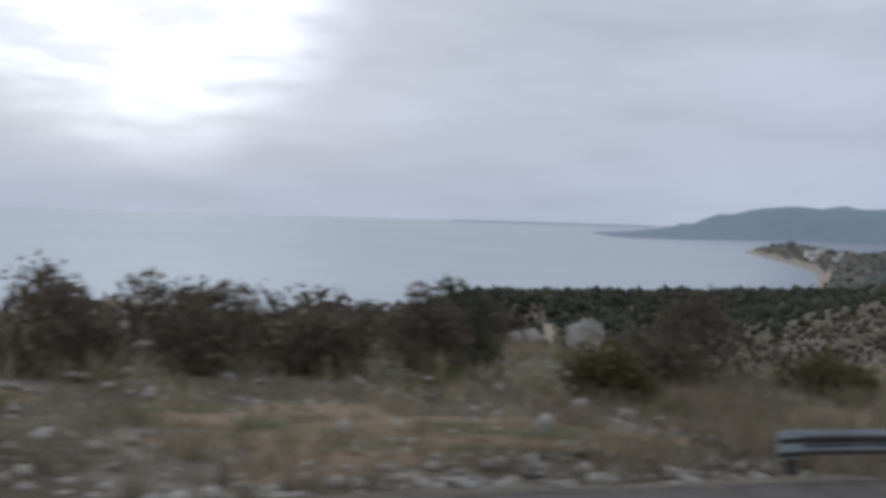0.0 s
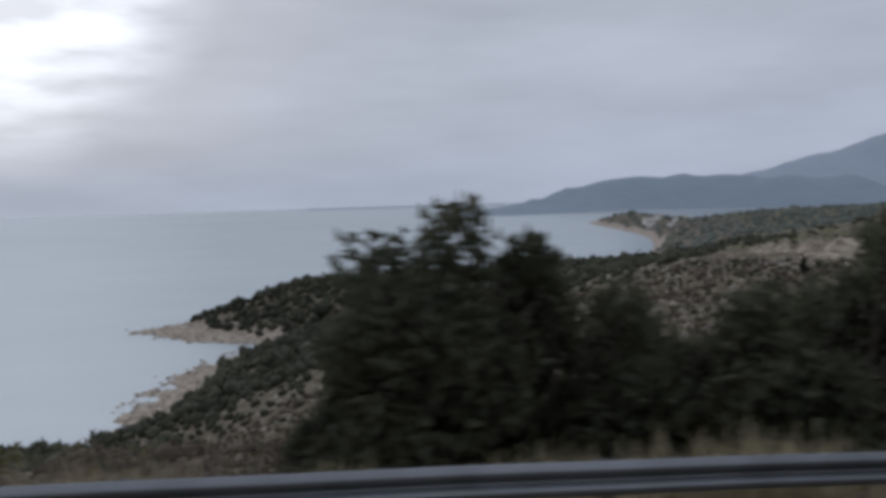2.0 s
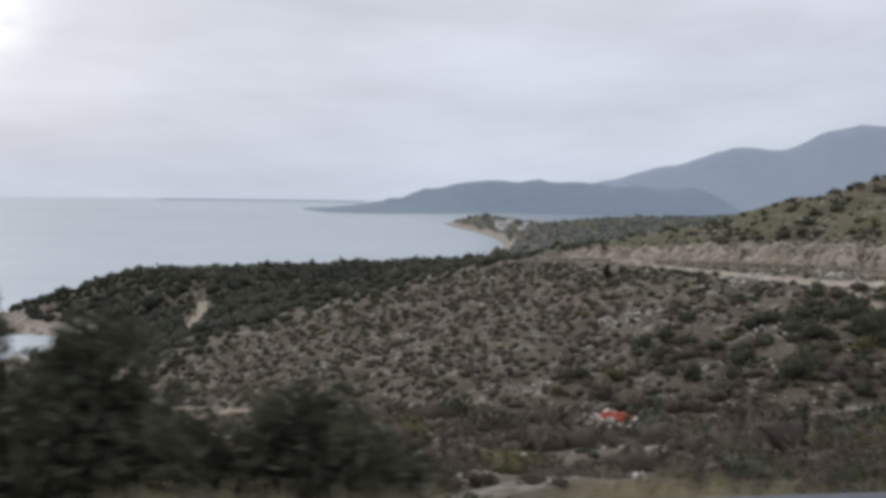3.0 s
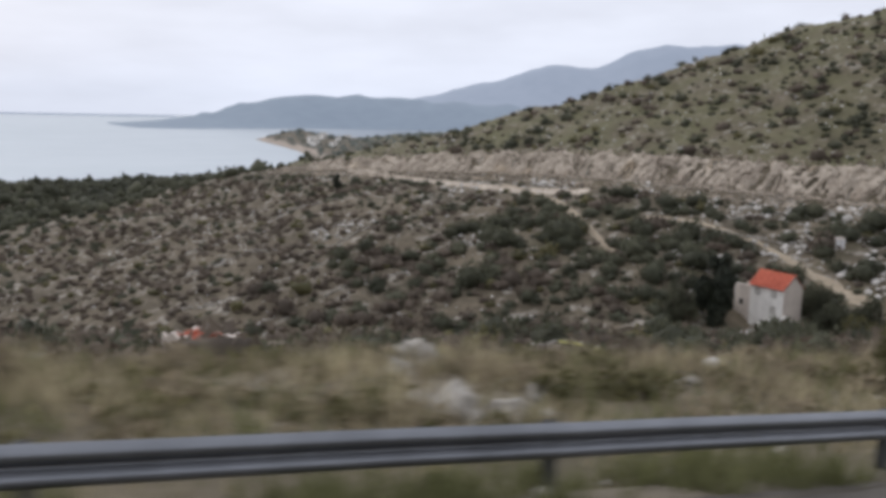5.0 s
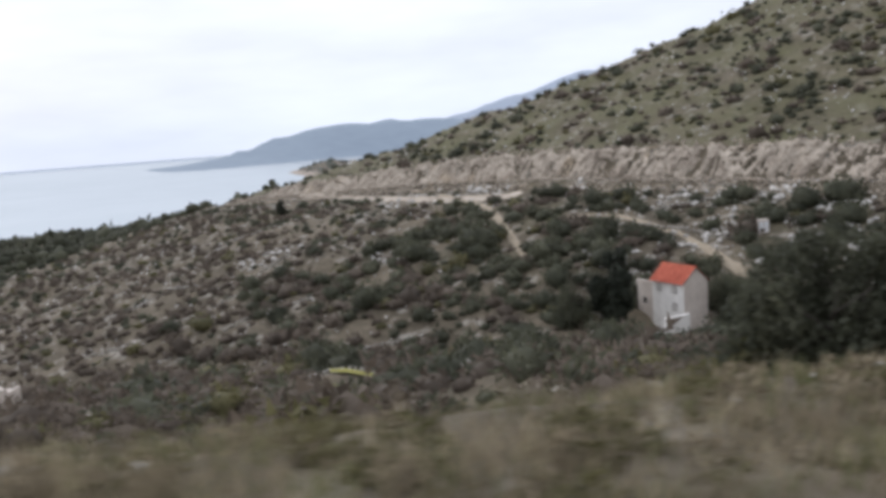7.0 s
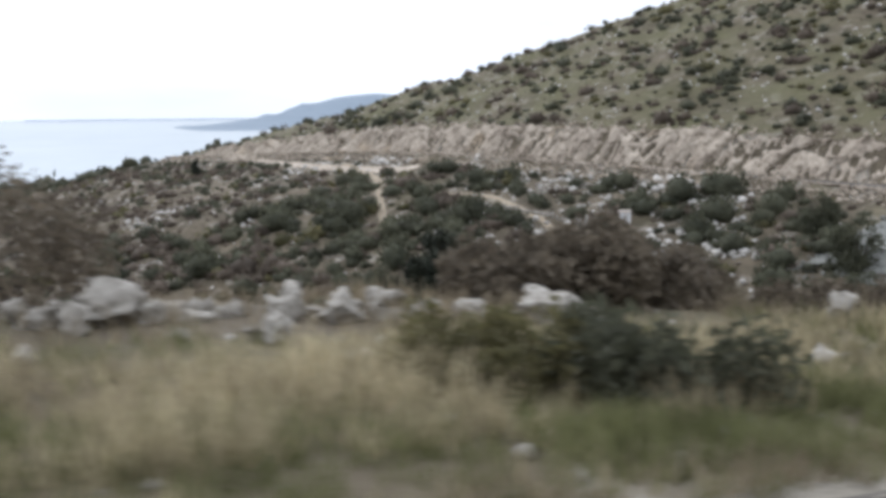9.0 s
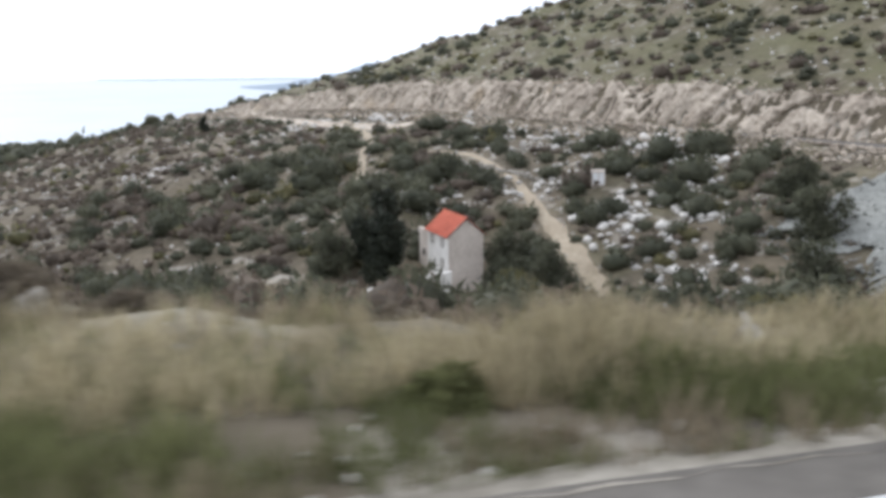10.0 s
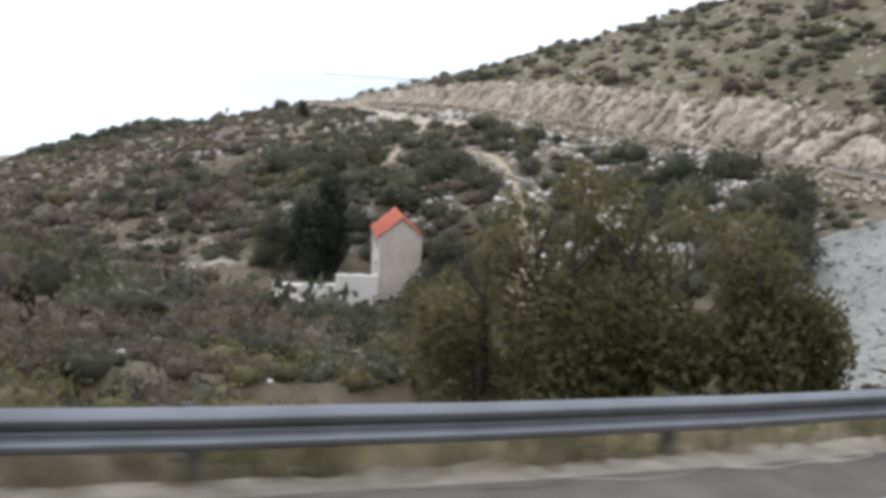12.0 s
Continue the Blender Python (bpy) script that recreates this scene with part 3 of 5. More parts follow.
drape("path", TRAIL_DOWN, 2.8, 0.6, M_DIRT, "pale earth track winding down the slope", "path", (1.0, 1.0), 5.0)


def spread(offs, s0, s1, step, lift, name, mat, label, category, fray=0.0):
    """A sheet on the land beside the road, between sideways distances."""
    ss = np.arange(s0, s1, step)
    idx = np.interp(ss + S0, ALONG, np.arange(len(ALONG)))
    at = lambda a: np.interp(idx, np.arange(len(ALONG)), a)
    px, py, nx, ny = at(LINE[:, 0]), at(LINE[:, 1]), at(NOR[:, 0]), at(NOR[:, 1])
    rows = []
    for j, o in enumerate(offs):
        last = j == len(offs) - 1
        oo = o + (fray * wave(ss, ss * 0 + j, 9, 31) + 0.5 * fray * wave(ss, ss * 0, 2.5, 32)) * (1 if last else 0.3 if j else 0)
        x, y = px + nx * oo, py + ny * oo
        rows.append(np.column_stack([x, y, ground(x, y) + lift + (0.10 * wave(x, y, 1.9, 33) + 0.22 * wave(x, y, 6.0, 34)) * (o > 2) - (0.2 if last else 0)]))
    ob = mesh_np(name, np.stack(rows, 1).reshape(-1, 3), grid_faces(len(ss), len(offs)), mat, True)
    return tagged(ob, label, category, kind="structure")



def bank_stones():
    """Gravel and broken stone on the embankment, running out ragged at its foot."""
    rng = np.random.RandomState(37)
    n = 4200
    s, o = rng.uniform(222, 306, n), 1.5 + 22 * rng.uniform(0, 1, n) ** 0.8
    idx = np.interp(s + S0, ALONG, np.arange(len(ALONG)))
    at = lambda a: np.interp(idx, np.arange(len(ALONG)), a)
    x, y = at(LINE[:, 0]) + at(NOR[:, 0]) * o, at(LINE[:, 1]) + at(NOR[:, 1]) * o
    size = 0.07 + 0.10 * rng.uniform(0, 1, n) + 0.45 * rng.uniform(0, 1, n) ** 8
    v, q, t = joined([(stone(rng), NO_Q, ICO1[1]) for _ in range(8)], np.column_stack([x, y, ground(x, y) + 0.40 + 0.02]), size, rng.uniform(0, 6.3, n))
    tagged(mesh_np("bank_stones", v, q, M_SCREE, tris=t), "loose grey broken stone on the embankment", "stones", kind="stuff")


def verge(s0, s1, mat, label):
    """Gravel that slopes from the asphalt edge down to the ground beside it."""
    ss = np.arange(s0, s1, 0.45)
    idx = np.interp(ss + S0, ALONG, np.arange(len(ALONG)))
    at = lambda a: np.interp(idx, np.arange(len(ALONG)), a)
    px, py, pz, nx, ny = at(LINE[:, 0]), at(LINE[:, 1]), at(LINE[:, 2]), at(NOR[:, 0]), at(NOR[:, 1])
    rng = np.random.RandomState(35)
    rows = []
    for o, dz in ((-0.10, 0.004), (0.06, -0.02), (0.26, -0.05), (0.48, -0.09), (0.75, -0.26)):
        oo = o + rng.normal(0, 0.07, len(ss)) * np.where(o < 0, 0.5, 1)
        rows.append(np.column_stack([px + nx * oo, py + ny * oo, pz + dz + rng.normal(0, 0.008, len(ss)) * (o > 0)]))
    ob = mesh_np("road_verge", np.stack(rows, 1).reshape(-1, 3), grid_faces(len(ss), 5), mat, True)
    return tagged(ob, label, "verge", kind="structure")


def patch(name, cx, cy, rx, ry, lift, mat, label, seed):
    """A ragged thin spread of earth on the land."""
    n, m = 44, 9
    verts = []
    for i in range(n):
        a = 6.2832 * i / n
        e = 1 + 0.28 * math.sin(3 * a + seed) + 0.16 * math.sin(7 * a + 2 * seed) + 0.10 * math.sin(13 * a)
        for j in range(m):
            f = j / (m - 1)
            verts.append((cx + rx * e * f * math.cos(a), cy + ry * e * f * math.sin(a), lift - 0.10 * f ** 6))
    v = np.array(verts)
    v[:, 2] += ground(v[:, 0], v[:, 1]) + 0.03 * wave(v[:, 0], v[:, 1], 0.9, 36)
    f = [(i * m + j, ((i + 1) % n) * m + j, ((i + 1) % n) * m + j + 1, i * m + j + 1) for i in range(n) for j in range(m - 1)]
    return tagged(mesh_np(name, v, f, mat, True), label, "earth", kind="structure")


patch("bare_earth", 0.2, 12.6, 3.6, 2.3, 0.06, M_EARTH, "bare reddish stony earth beside the road", 1.0)
patch("bare_earth", -6.5, 14.5, 2.2, 1.2, 0.06, M_EARTH, "bare reddish stony earth beside the road", 2.3)
patch("meadow", 148.5, 70.0, 6.5, 7.0, 0.12, M_MEADOW, "small walled meadow of olive-green grass", 0.7)
drape("grass_strip", MEADOW_EDGE, 1.0, 0.5, M_LUSH, "strip of bright yellow-green grass along the meadow edge", "grass")
verge(-70, 149.9, M_DULLVERGE, "brown gravel verge along the asphalt edge")
verge(149.9, 300, M_VERGE, "pale gravel verge along the asphalt edge")
bank_stones()
spread((1.2, 2.5, 4, 5.5, 7, 8.5, 10, 11.5, 13, 14.5, 16, 17.5, 19), 222, 306, 0.8, 0.42, "embankment", M_SCREE, "steep grey gravel road embankment", "embankment", 3.5)


# ---- the rock cutting above the far road ----
def rock_cut():
    ss = np.arange(318.0, 556.0, 0.36)
    idx = np.interp(ss + S0, ALONG, np.arange(len(ALONG)))
    at = lambda a: np.interp(idx, np.arange(len(ALONG)), a)
    px, py, nx, ny = at(LINE[:, 0]), at(LINE[:, 1]), at(NOR[:, 0]), at(NOR[:, 1])
    n, rows = 24, []
    top = 0.9 * wave(ss, ss * 0, 14, 41) + 0.5 * wave(ss, ss * 0, 4, 42)
    for j in range(n):
        f = j / (n - 1)
        o = ROAD_WIDTH + 1.6 + 4.2 * f
        # leaning beds and broken blocks
        lean = 2.2 * f * np.sin(ss * 0.021 + 0.6)
        out = np.array([0.7 * noise.noise((q * 0.12 + 0.5 * b, f * 1.0, 3.0)) + 0.75 * noise.cell((q * 0.62 + 1.4 * f + b, f * 1.7, 1.0)) + 0.55 * noise.cell((q * 1.5 + 2.2 * f - b, f * 4.0, 5.0)) + 0.45 * noise.noise((q * 2.4 + 3.0 * f, f * 6.0, 7.0)) for q, b in zip(ss, lean)])
        oo = o - out * (0.25 if j in (0, n - 1) else 0.85)
        x, y = px - nx * oo, py - ny * oo
        xb, yb = px - nx * o, py - ny * o
        rows.append(np.column_stack([x, y, ground(xb, yb) + 0.25 + top * f + (0.3 if 0 < j < n - 1 else -0.3)]))
    ob = mesh_np("rock_cutting", np.stack(rows, 1).reshape(-1, 3), grid_faces(len(ss), n), M_CUT)
    return tagged(ob, "rugged pale limestone road cutting with rusty patches", "rock face", kind="structure")


def cut_rubble():
    """Blocks fallen from the face along its foot, and loose on its brow."""
    rng = np.random.RandomState(43)
    n = 2600
    ss = rng.uniform(318, 556, n)
    o = np.where(rng.uniform(0, 1, n) < 0.6, ROAD_WIDTH + rng.uniform(0.4, 2.6, n), ROAD_WIDTH + rng.uniform(4.5, 9.0, n))
    idx = np.interp(ss + S0, ALONG, np.arange(len(ALONG)))
    at = lambda a: np.interp(idx, np.arange(len(ALONG)), a)
    x, y = at(LINE[:, 0]) - at(NOR[:, 0]) * o, at(LINE[:, 1]) - at(NOR[:, 1]) * o
    size = 0.15 + 0.6 * rng.uniform(0, 1, n) ** 3
    v, q, t = joined([(stone(rng), NO_Q, ICO1[1]) for _ in range(8)], np.column_stack([x, y, ground(x, y) + 0.2]), size, rng.uniform(0, 6.3, n))
    tagged(mesh_np("rock_rubble", v, q, M_CUT, tris=t), "pale broken limestone rubble along the cutting", "stones", kind="stuff")


rock_cut()
cut_rubble()


# ---- crash barriers ----
def along_xy(s, off):
    i = np.interp(s + S0, ALONG, np.arange(len(ALONG)))
    g = lambda a: float(np.interp(i, np.arange(len(ALONG)), a))
    nx, ny = g(NOR[:, 0]), g(NOR[:, 1])
    return Vector((g(LINE[:, 0]) + nx * off, g(LINE[:, 1]) + ny * off, g(LINE[:, 2]))), Vector((nx, ny, 0))


# depth towards the road and height across the beam
W_BEAM = [(0.0, 0.155), (0.012, 0.15), (0.06, 0.125), (0.08, 0.1), (0.08, 0.07), (0.06, 0.045), (0.012, 0.02), (0.0, 0.0), (0.012, -0.02), (0.06, -0.045), (0.08, -0.07), (0.08, -0.1), (0.06, -0.125), (0.012, -0.15), (0.0, -0.155)]


def barrier(s0, s1, off, height, ramp_in, ramp_out):
    """Beam lengths of four metres on posts; the ends may run down to the ground."""
    top_at = lambda s: float(np.interp(s, [20, 45], height))
    top = top_at(s0)
    root = new("crash_barrier")
    p0, _ = along_xy(s0, off)
    root.location = p0
    post_bm = bmesh.new()
    box(post_bm, -0.05, 0.05, 0.0, 0.006, -0.7, 0.40)
    box(post_bm, -0.05, 0.05, 0.09, 0.096, -0.7, 0.40)
    box(post_bm, -0.003, 0.003, 0.006, 0.09, -0.7, 0.40)
    box(post_bm, -0.06, 0.06, -0.06, 0.0, 0.12, 0.34)
    post_me = bpy.data.meshes.new("post")
    post_bm.to_mesh(post_me)
    post_bm.free()
    post_me.materials.append(M_STEEL)
    bays = int((s1 - s0) / 4.0)
    for b in range(bays):
        a0, a1 = s0 + 4.0 * b, s0 + 4.0 * (b + 1) + 0.16
        verts = []
        n = 7
        for i in range(n):
            s = a0 + (a1 - a0) * i / (n - 1)
            p, nn = along_xy(s, off)
            fall = max(0, 1 - (s - s0) / 6) * ramp_in + max(0, 1 - (s1 - s) / 5.5) * ramp_out
            dent = 0.012 * math.sin(s * 0.9) + 0.01 * math.sin(s * 2.3)
            for k, (d, h) in enumerate(W_BEAM):
                verts.append(Vector((p.x, p.y, p.z + top_at(s) - 0.155 + h - (top_at(s) + 0.1) * fall + dent * 0.6)) - nn * (d + 0.004 * (b % 2) + dent) - p0)
        beam = mesh_np("beam", np.array(verts), grid_faces(n, len(W_BEAM)), M_STEEL)
        beam.parent = root
        p, nn = along_xy(a0 + 0.08, off)
        if not (ramp_out and a0 > s1 - 5):
            post = new("post", post_me)
            post.parent = root
            post.matrix_basis = Matrix.Translation(p - p0 + nn * 0.07 + Vector((0, 0, top_at(a0) - 0.43))) @ Matrix.Rotation(math.atan2(-nn.x, nn.y), 4, "Z")
    # rounded end piece
    bm = bmesh.new()
    p, nn = along_xy(s0 - 0.15, off)
    m = Matrix.Translation(p - p0) @ Matrix.Rotation(math.atan2(-nn.x, nn.y), 4, "Z")
    box(bm, -0.14, 0.2, -0.10, -0.085, top - 0.33 - 0.55 * ramp_in, top + 0.01 - 0.55 * ramp_in, m, 0.005)
    plate = part("end_plate", bm, M_ENDPLATE, root, "pale painted end plate")
    for z0, z1 in ((0.02, 0.09), (0.19, 0.25)):
        bm = bmesh.new()
        box(bm, -0.135, 0.195, -0.106, -0.101, top - 0.33 - 0.55 * ramp_in + z0, top - 0.33 - 0.55 * ramp_in + z1, m)
        part("stripe", bm, M_DARKBAND, plate, "dark painted stripe")
    return tagged(root, "galvanised steel crash barrier on posts beside the road", "crash barrier", "crash barriers")


barrier(5.5, 114.5, 0.4, (0.5, 0.57), 0.0, 1.0)
barrier(190.0, 262.0, 0.4, (0.45, 0.45), 0.0, 0.0)


# ---- chevron boards and marker posts ----
def chevron_board(x, y, top, faces, points_right, mat_mark, label):
    root = new("chevron_sign")
    z = on_ground(x, y)
    root.matrix_basis = pose(x, y, z, 0, 0, faces)
    h, w = 1.0, 0.95
    up = top - z
    bm = bmesh.new()
    box(bm, -w / 2, w / 2, -0.012, 0.012, up - h, up, bevel=0.008)
    part("board", bm, M_YELLOW, root, "fluorescent yellow board")
    bm = bmesh.new()
    k = 1 if points_right else -1
    t = 0.40
    outline = [(-0.36, 0.49), (-0.36 + t, 0.49), (0.42, 0.0), (-0.36 + t, -0.49), (-0.36, -0.49), (0.06, 0.0)]
    vs = [bm.verts.new((k * a, -0.0165, up - h / 2 + b)) for a, b in outline]
    for q in ((0, 1, 2, 5), (5, 2, 3, 4)):
        bm.faces.new([vs[i] for i in (q if k > 0 else q[::-1])])
    part("chevron", bm, mat_mark, root, "orange-red arrow band")
    for px in (-0.28, 0.28):
        bm = bmesh.new()
        bmesh.ops.create_cone(bm, cap_ends=True, segments=10, radius1=0.03, radius2=0.03, depth=up + 0.3, matrix=Matrix.Translation((px, 0.045, (up - 0.3) / 2 - 0.02)))
        part("post", bm, M_STEEL, root, "steel tube post")
    return tagged(root, label, "road sign", "chevron boards at the bend")


chevron_board(16.2, 12.55, -2.22, -24, True, M_ORANGE, "yellow chevron board with orange arrow behind the barrier")
chevron_board(19.15, 12.75, -2.27, 61, False, M_REDARROW, "yellow chevron board with red arrow, turned to oncoming traffic")


def marker_post(s, off):
    p, nn = along_xy(s, off)
    root = new("marker_post")
    z = on_ground(p.x, p.y)
    root.matrix_basis = pose(p.x, p.y, z, 1.5, -2, math.degrees(math.atan2(-nn.x, nn.y)))

    def piece(name, z0, z1, mat, label, k0, k1, tilt=0.0):
        bm = bmesh.new()
        ring0, ring1 = [], []
        for i in range(10):
            a = 6.283 * i / 10
            ring0.append(bm.verts.new((k0 * 0.065 * math.cos(a), k0 * 0.05 * math.sin(a), z0)))
            ring1.append(bm.verts.new((k1 * 0.065 * math.cos(a), k1 * 0.05 * math.sin(a), z1 + tilt * math.sin(a))))
        for i in range(10):
            bm.faces.new((ring0[i], ring0[(i + 1) % 10], ring1[(i + 1) % 10], ring1[i]))
        bm.faces.new(ring1)
        bm.faces.new(ring0[::-1])
        return part(name, bm, mat, root, label)

    piece("body", -0.2, 0.62, M_WHITE, "white plastic body", 1.25, 1.0)
    band = piece("band", 0.62, 0.80, M_DARKBAND, "dark band", 0.80, 0.80)
    piece("cap", 0.80, 1.0, M_WHITE, "rounded white cap", 1.35, 1.2, -0.02)
    bm = bmesh.new()
    box(bm, -0.02, 0.02, -0.045, -0.038, 0.66, 0.77)
    part("reflector", bm, M_WHITE, band, "small pale reflector")
    return tagged(root, "white plastic marker post with dark band in verge", "marker post", "marker posts along the road")


marker_post(164.6, 0.45)
marker_post(116.4, 0.6)


# ---- the stone house in the valley ----
def stone_house():
    root = new("house")
    x0, x1, y0, y1, zb, ze, zr = 214.0, 218.9, 100.2, 107.0, -42.0, -34.5, -32.4
    root.location = (x0, y0, zb)
    o = Vector((x0, y0, zb))

    def shell(name, mat, outline, inward, label):
        """A wall: its outline, given a thickness inwards."""
        bm = bmesh.new()
        fr = [bm.verts.new(Vector(c) - o) for c in outline]
        bk = [bm.verts.new(Vector(c) - o + Vector(inward)) for c in outline]
        bm.faces.new(fr)
        bm.faces.new(bk[::-1])
        for i in range(len(fr)):
            j = (i + 1) % len(fr)
            bm.faces.new((fr[j], fr[i], bk[i], bk[j]))
        return part(name, bm, mat, root, label)

    xm = (x0 + x1) / 2
    shell("front_wall", M_PLASTER, ((x0, y1 - 0.003, zb), (x0, y0 + 0.003, zb), (x0, y0 + 0.003, ze), (x0, y1 - 0.003, ze)), (0.45, 0, 0), "whitewashed front wall")
    shell("back_wall", M_STONEWALL, ((x1, y0 + 0.003, zb), (x1, y1 - 0.003, zb), (x1, y1 - 0.003, ze), (x1, y0 + 0.003, ze)), (-0.45, 0, 0), "")
    shell("gable_wall", M_STONEWALL, ((x0 + 0.004, y0, zb), (x1 - 0.004, y0, zb), (x1 - 0.004, y0, ze), (xm, y0, zr), (x0 + 0.004, y0, ze)), (0, 0.45, 0), "bare grey stone gable")
    shell("gable_wall", M_STONEWALL, ((x1 - 0.004, y1, zb), (x0 + 0.004, y1, zb), (x0 + 0.004, y1, ze), (xm, y1, zr), (x1 - 0.004, y1, ze)), (0, -0.45, 0), "bare grey stone gable")
    # tiled roof slopes: rows of half-round tiles
    for side in (-1, 1):
        bm = bmesh.new()
        w = (x1 - x0) / 2 + 0.35
        run = math.hypot(w, (zr - ze) * w / ((x1 - x0) / 2))
        slope = math.atan2(zr - ze, (x1 - x0) / 2)
        n = 30
        for i in range(n):
            for r in range(7):
                yy = y0 - 0.2 + (y1 - y0 + 0.4) * (i + 0.5) / n
                a0, a1 = run * r / 7, run * (r + 1) / 7 + 0.08
                ring = []
                for a in (a0, a1):
                    for k in range(4):
                        t = math.pi * k / 3
                        lift = 0.05 * math.sin(t) + (0.05 if a == a0 else 0.03) + 0.04
                        xx = xm + side * a * math.cos(slope)
                        zz = zr - a * math.sin(slope) + lift
                        ring.append(bm.verts.new(Vector((xx, yy + 0.13 * math.cos(t), zz)) - o))
                for k in range(3):
                    bm.faces.new((ring[k], ring[k + 1], ring[5 + k], ring[4 + k]))
        vs = [bm.verts.new(Vector(c) - o) for c in ((xm, y0 - 0.2, zr), (xm, y1 + 0.2, zr), (xm + side * w, y1 + 0.2, zr - run * math.sin(slope)), (xm + side * w, y0 - 0.2, zr - run * math.sin(slope)))]
        bm.faces.new(vs)
        part("roof_slope", bm, M_TILE, root, "orange-red clay tile slope")
    bm = bmesh.new()
    for i in range(20):
        yy = y0 - 0.15 + (y1 - y0 + 0.3) * i / 19
        bmesh.ops.create_cone(bm, cap_ends=True, segments=8, radius1=0.13, radius2=0.11, depth=0.45, matrix=Matrix.Translation(Vector((xm, yy, zr + 0.03)) - o) @ Matrix.Rotation(radians(90), 4, "X"))
    part("ridge_tiles", bm, M_TILE, root, "row of clay ridge tiles")

    def opening(name, y, z, w, h, mat, label):
        bm = bmesh.new()
        box(bm, x0 - 0.03 - o.x, x0 + 0.1 - o.x, y - w / 2 - o.y, y + w / 2 - o.y, z - h / 2 - o.z, z + h / 2 - o.z)
        ob = part(name, bm, mat, root, label)
        bm = bmesh.new()
        for (a, b, c, d) in ((-w / 2 - 0.14, w / 2 + 0.14, h / 2, h / 2 + 0.16), (-w / 2 - 0.14, w / 2 + 0.14, -h / 2 - 0.14, -h / 2), (-w / 2 - 0.14, -w / 2, -h / 2, h / 2), (w / 2, w / 2 + 0.14, -h / 2, h / 2)):
            box(bm, x0 - 0.07 - o.x, x0 + 0.02 - o.x, y + a - o.y, y + b - o.y, z + c - o.z, z + d - o.z)
        part("surround", bm, M_ROCK, ob, "stone surround")

    opening("window", y0 + 1.9, ze - 1.2, 0.7, 0.9, M_SHUTTER, "closed pale shutters")
    opening("window", y0 + 5.2, ze - 1.2, 0.7, 0.9, M_SHUTTER, "closed pale shutters")
    opening("window", y0 + 1.9, ze - 3.9, 0.7, 0.9, M_SHUTTER, "closed pale shutters")
    # lower ruined annexe
    ya, za = y1 + 4.0, ze - 0.6
    for (a, b, c, d, top) in ((x0 + 0.3, x0 + 0.8, y1, ya, za), (x1 - 0.9, x1 - 0.4, y1, ya, za - 0.3), (x0 + 0.3, x1 - 0.4, ya - 0.45, ya, za - 0.8)):
        bm = bmesh.new()
        box(bm, a - o.x, b - o.x, c - o.y, d - o.y, 0, top - o.z, bevel=0.06)
        part("annexe_wall", bm, M_STONEWALL, root, "roofless grey stone annexe wall")
    bm = bmesh.new()
    box(bm, x0 + 0.26 - o.x, x0 + 0.4 - o.x, y1 + 1.6 - o.y, y1 + 2.4 - o.y, za - 3.6 - o.z, za - 2.7 - o.z)
    part("window", bm, M_DARK, root, "dark empty window opening")
    return tagged(root, "small two-storey stone house with red tile roof", "house")


stone_house()


def dry_wall(name, pts, height, thick, label, seed, mat=None, tag="stone wall", size=0.34):
    """Courses of rough stones along a line of x, y on the land."""
    rng = np.random.RandomState(seed)
    p = smooth_line(np.array(pts, float), size * 1.3)
    rows = max(1, int(height / (size * 0.8)))
    pl, sz = [], []
    for r in range(rows):
        for q in p:
            pl.append((q[0] + rng.normal(0, thick * 0.3), q[1] + rng.normal(0, thick * 0.3), r * size * 0.8))
            sz.append(size * rng.uniform(0.6, 1.15))
    pl = np.array(pl)
    pl[:, 2] += ground(pl[:, 0], pl[:, 1]) + 0.05
    v, q, t = joined([(stone(rng), NO_Q, ICO1[1]) for _ in range(6)], pl, np.array(sz), rng.uniform(0, 6.3, len(pl)))
    return tagged(mesh_np(name, v, q, mat or M_ROCK, tris=t), label, tag)


def yard_wall(x0, x1, y, z_top, mat, label):
    bm = bmesh.new()
    zb = min(on_ground(x0, y), on_ground(x1, y)) - 0.6
    n = 12
    for i in range(n):
        a, b = x0 + (x1 - x0) * i / n, x0 + (x1 - x0) * (i + 1) / n
        box(bm, a, b + 0.01, y - 0.3, y + 0.3, zb, z_top + 0.05 * math.sin(i * 1.3), bevel=0.03)
    return tagged(part("yard_wall", bm, mat), label, "wall", "walls of the yard")


yard_wall(209.2, 213.9, 99.2, -38.9, M_PLASTER, "whitewashed yard wall beside the stone house")
yard_wall(202.2, 209.1, 98.4, -39.9, M_PLASTER, "low pale yard wall beside the stone house")
yard_wall(201.4, 204.8, 95.8, -40.6, M_STONEWALL, "low broken stone yard wall")


def hut():
    """The small white block with two pale doors among the shrubs."""
    root = new("hut")
    x, y = 242.5, 110.5
    z = on_ground(x, y)
    root.matrix_basis = pose(x, y, z, 0, 0, -24)
    bm = bmesh.new()
    box(bm, -0.95, 0.95, -0.7, 0.7, -0.4, 2.0, bevel=0.04)
    part("body", bm, M_STONEWALL, root, "grey rendered body")
    bm = bmesh.new()
    box(bm, -1.02, 1.02, -0.78, 0.78, 2.0, 2.12, bevel=0.03)
    part("roof", bm, M_STONEWALL, root, "flat concrete lid")
    for k in (-0.46, 0.46):
        bm = bmesh.new()
        box(bm, k - 0.36, k + 0.36, -0.75, -0.7, 0.05, 1.85, bevel=0.01)
        part("door", bm, M_WHITE, root, "white sheet door")
    return tagged(root, "small white concrete hut among shrubs", "hut")


hut()


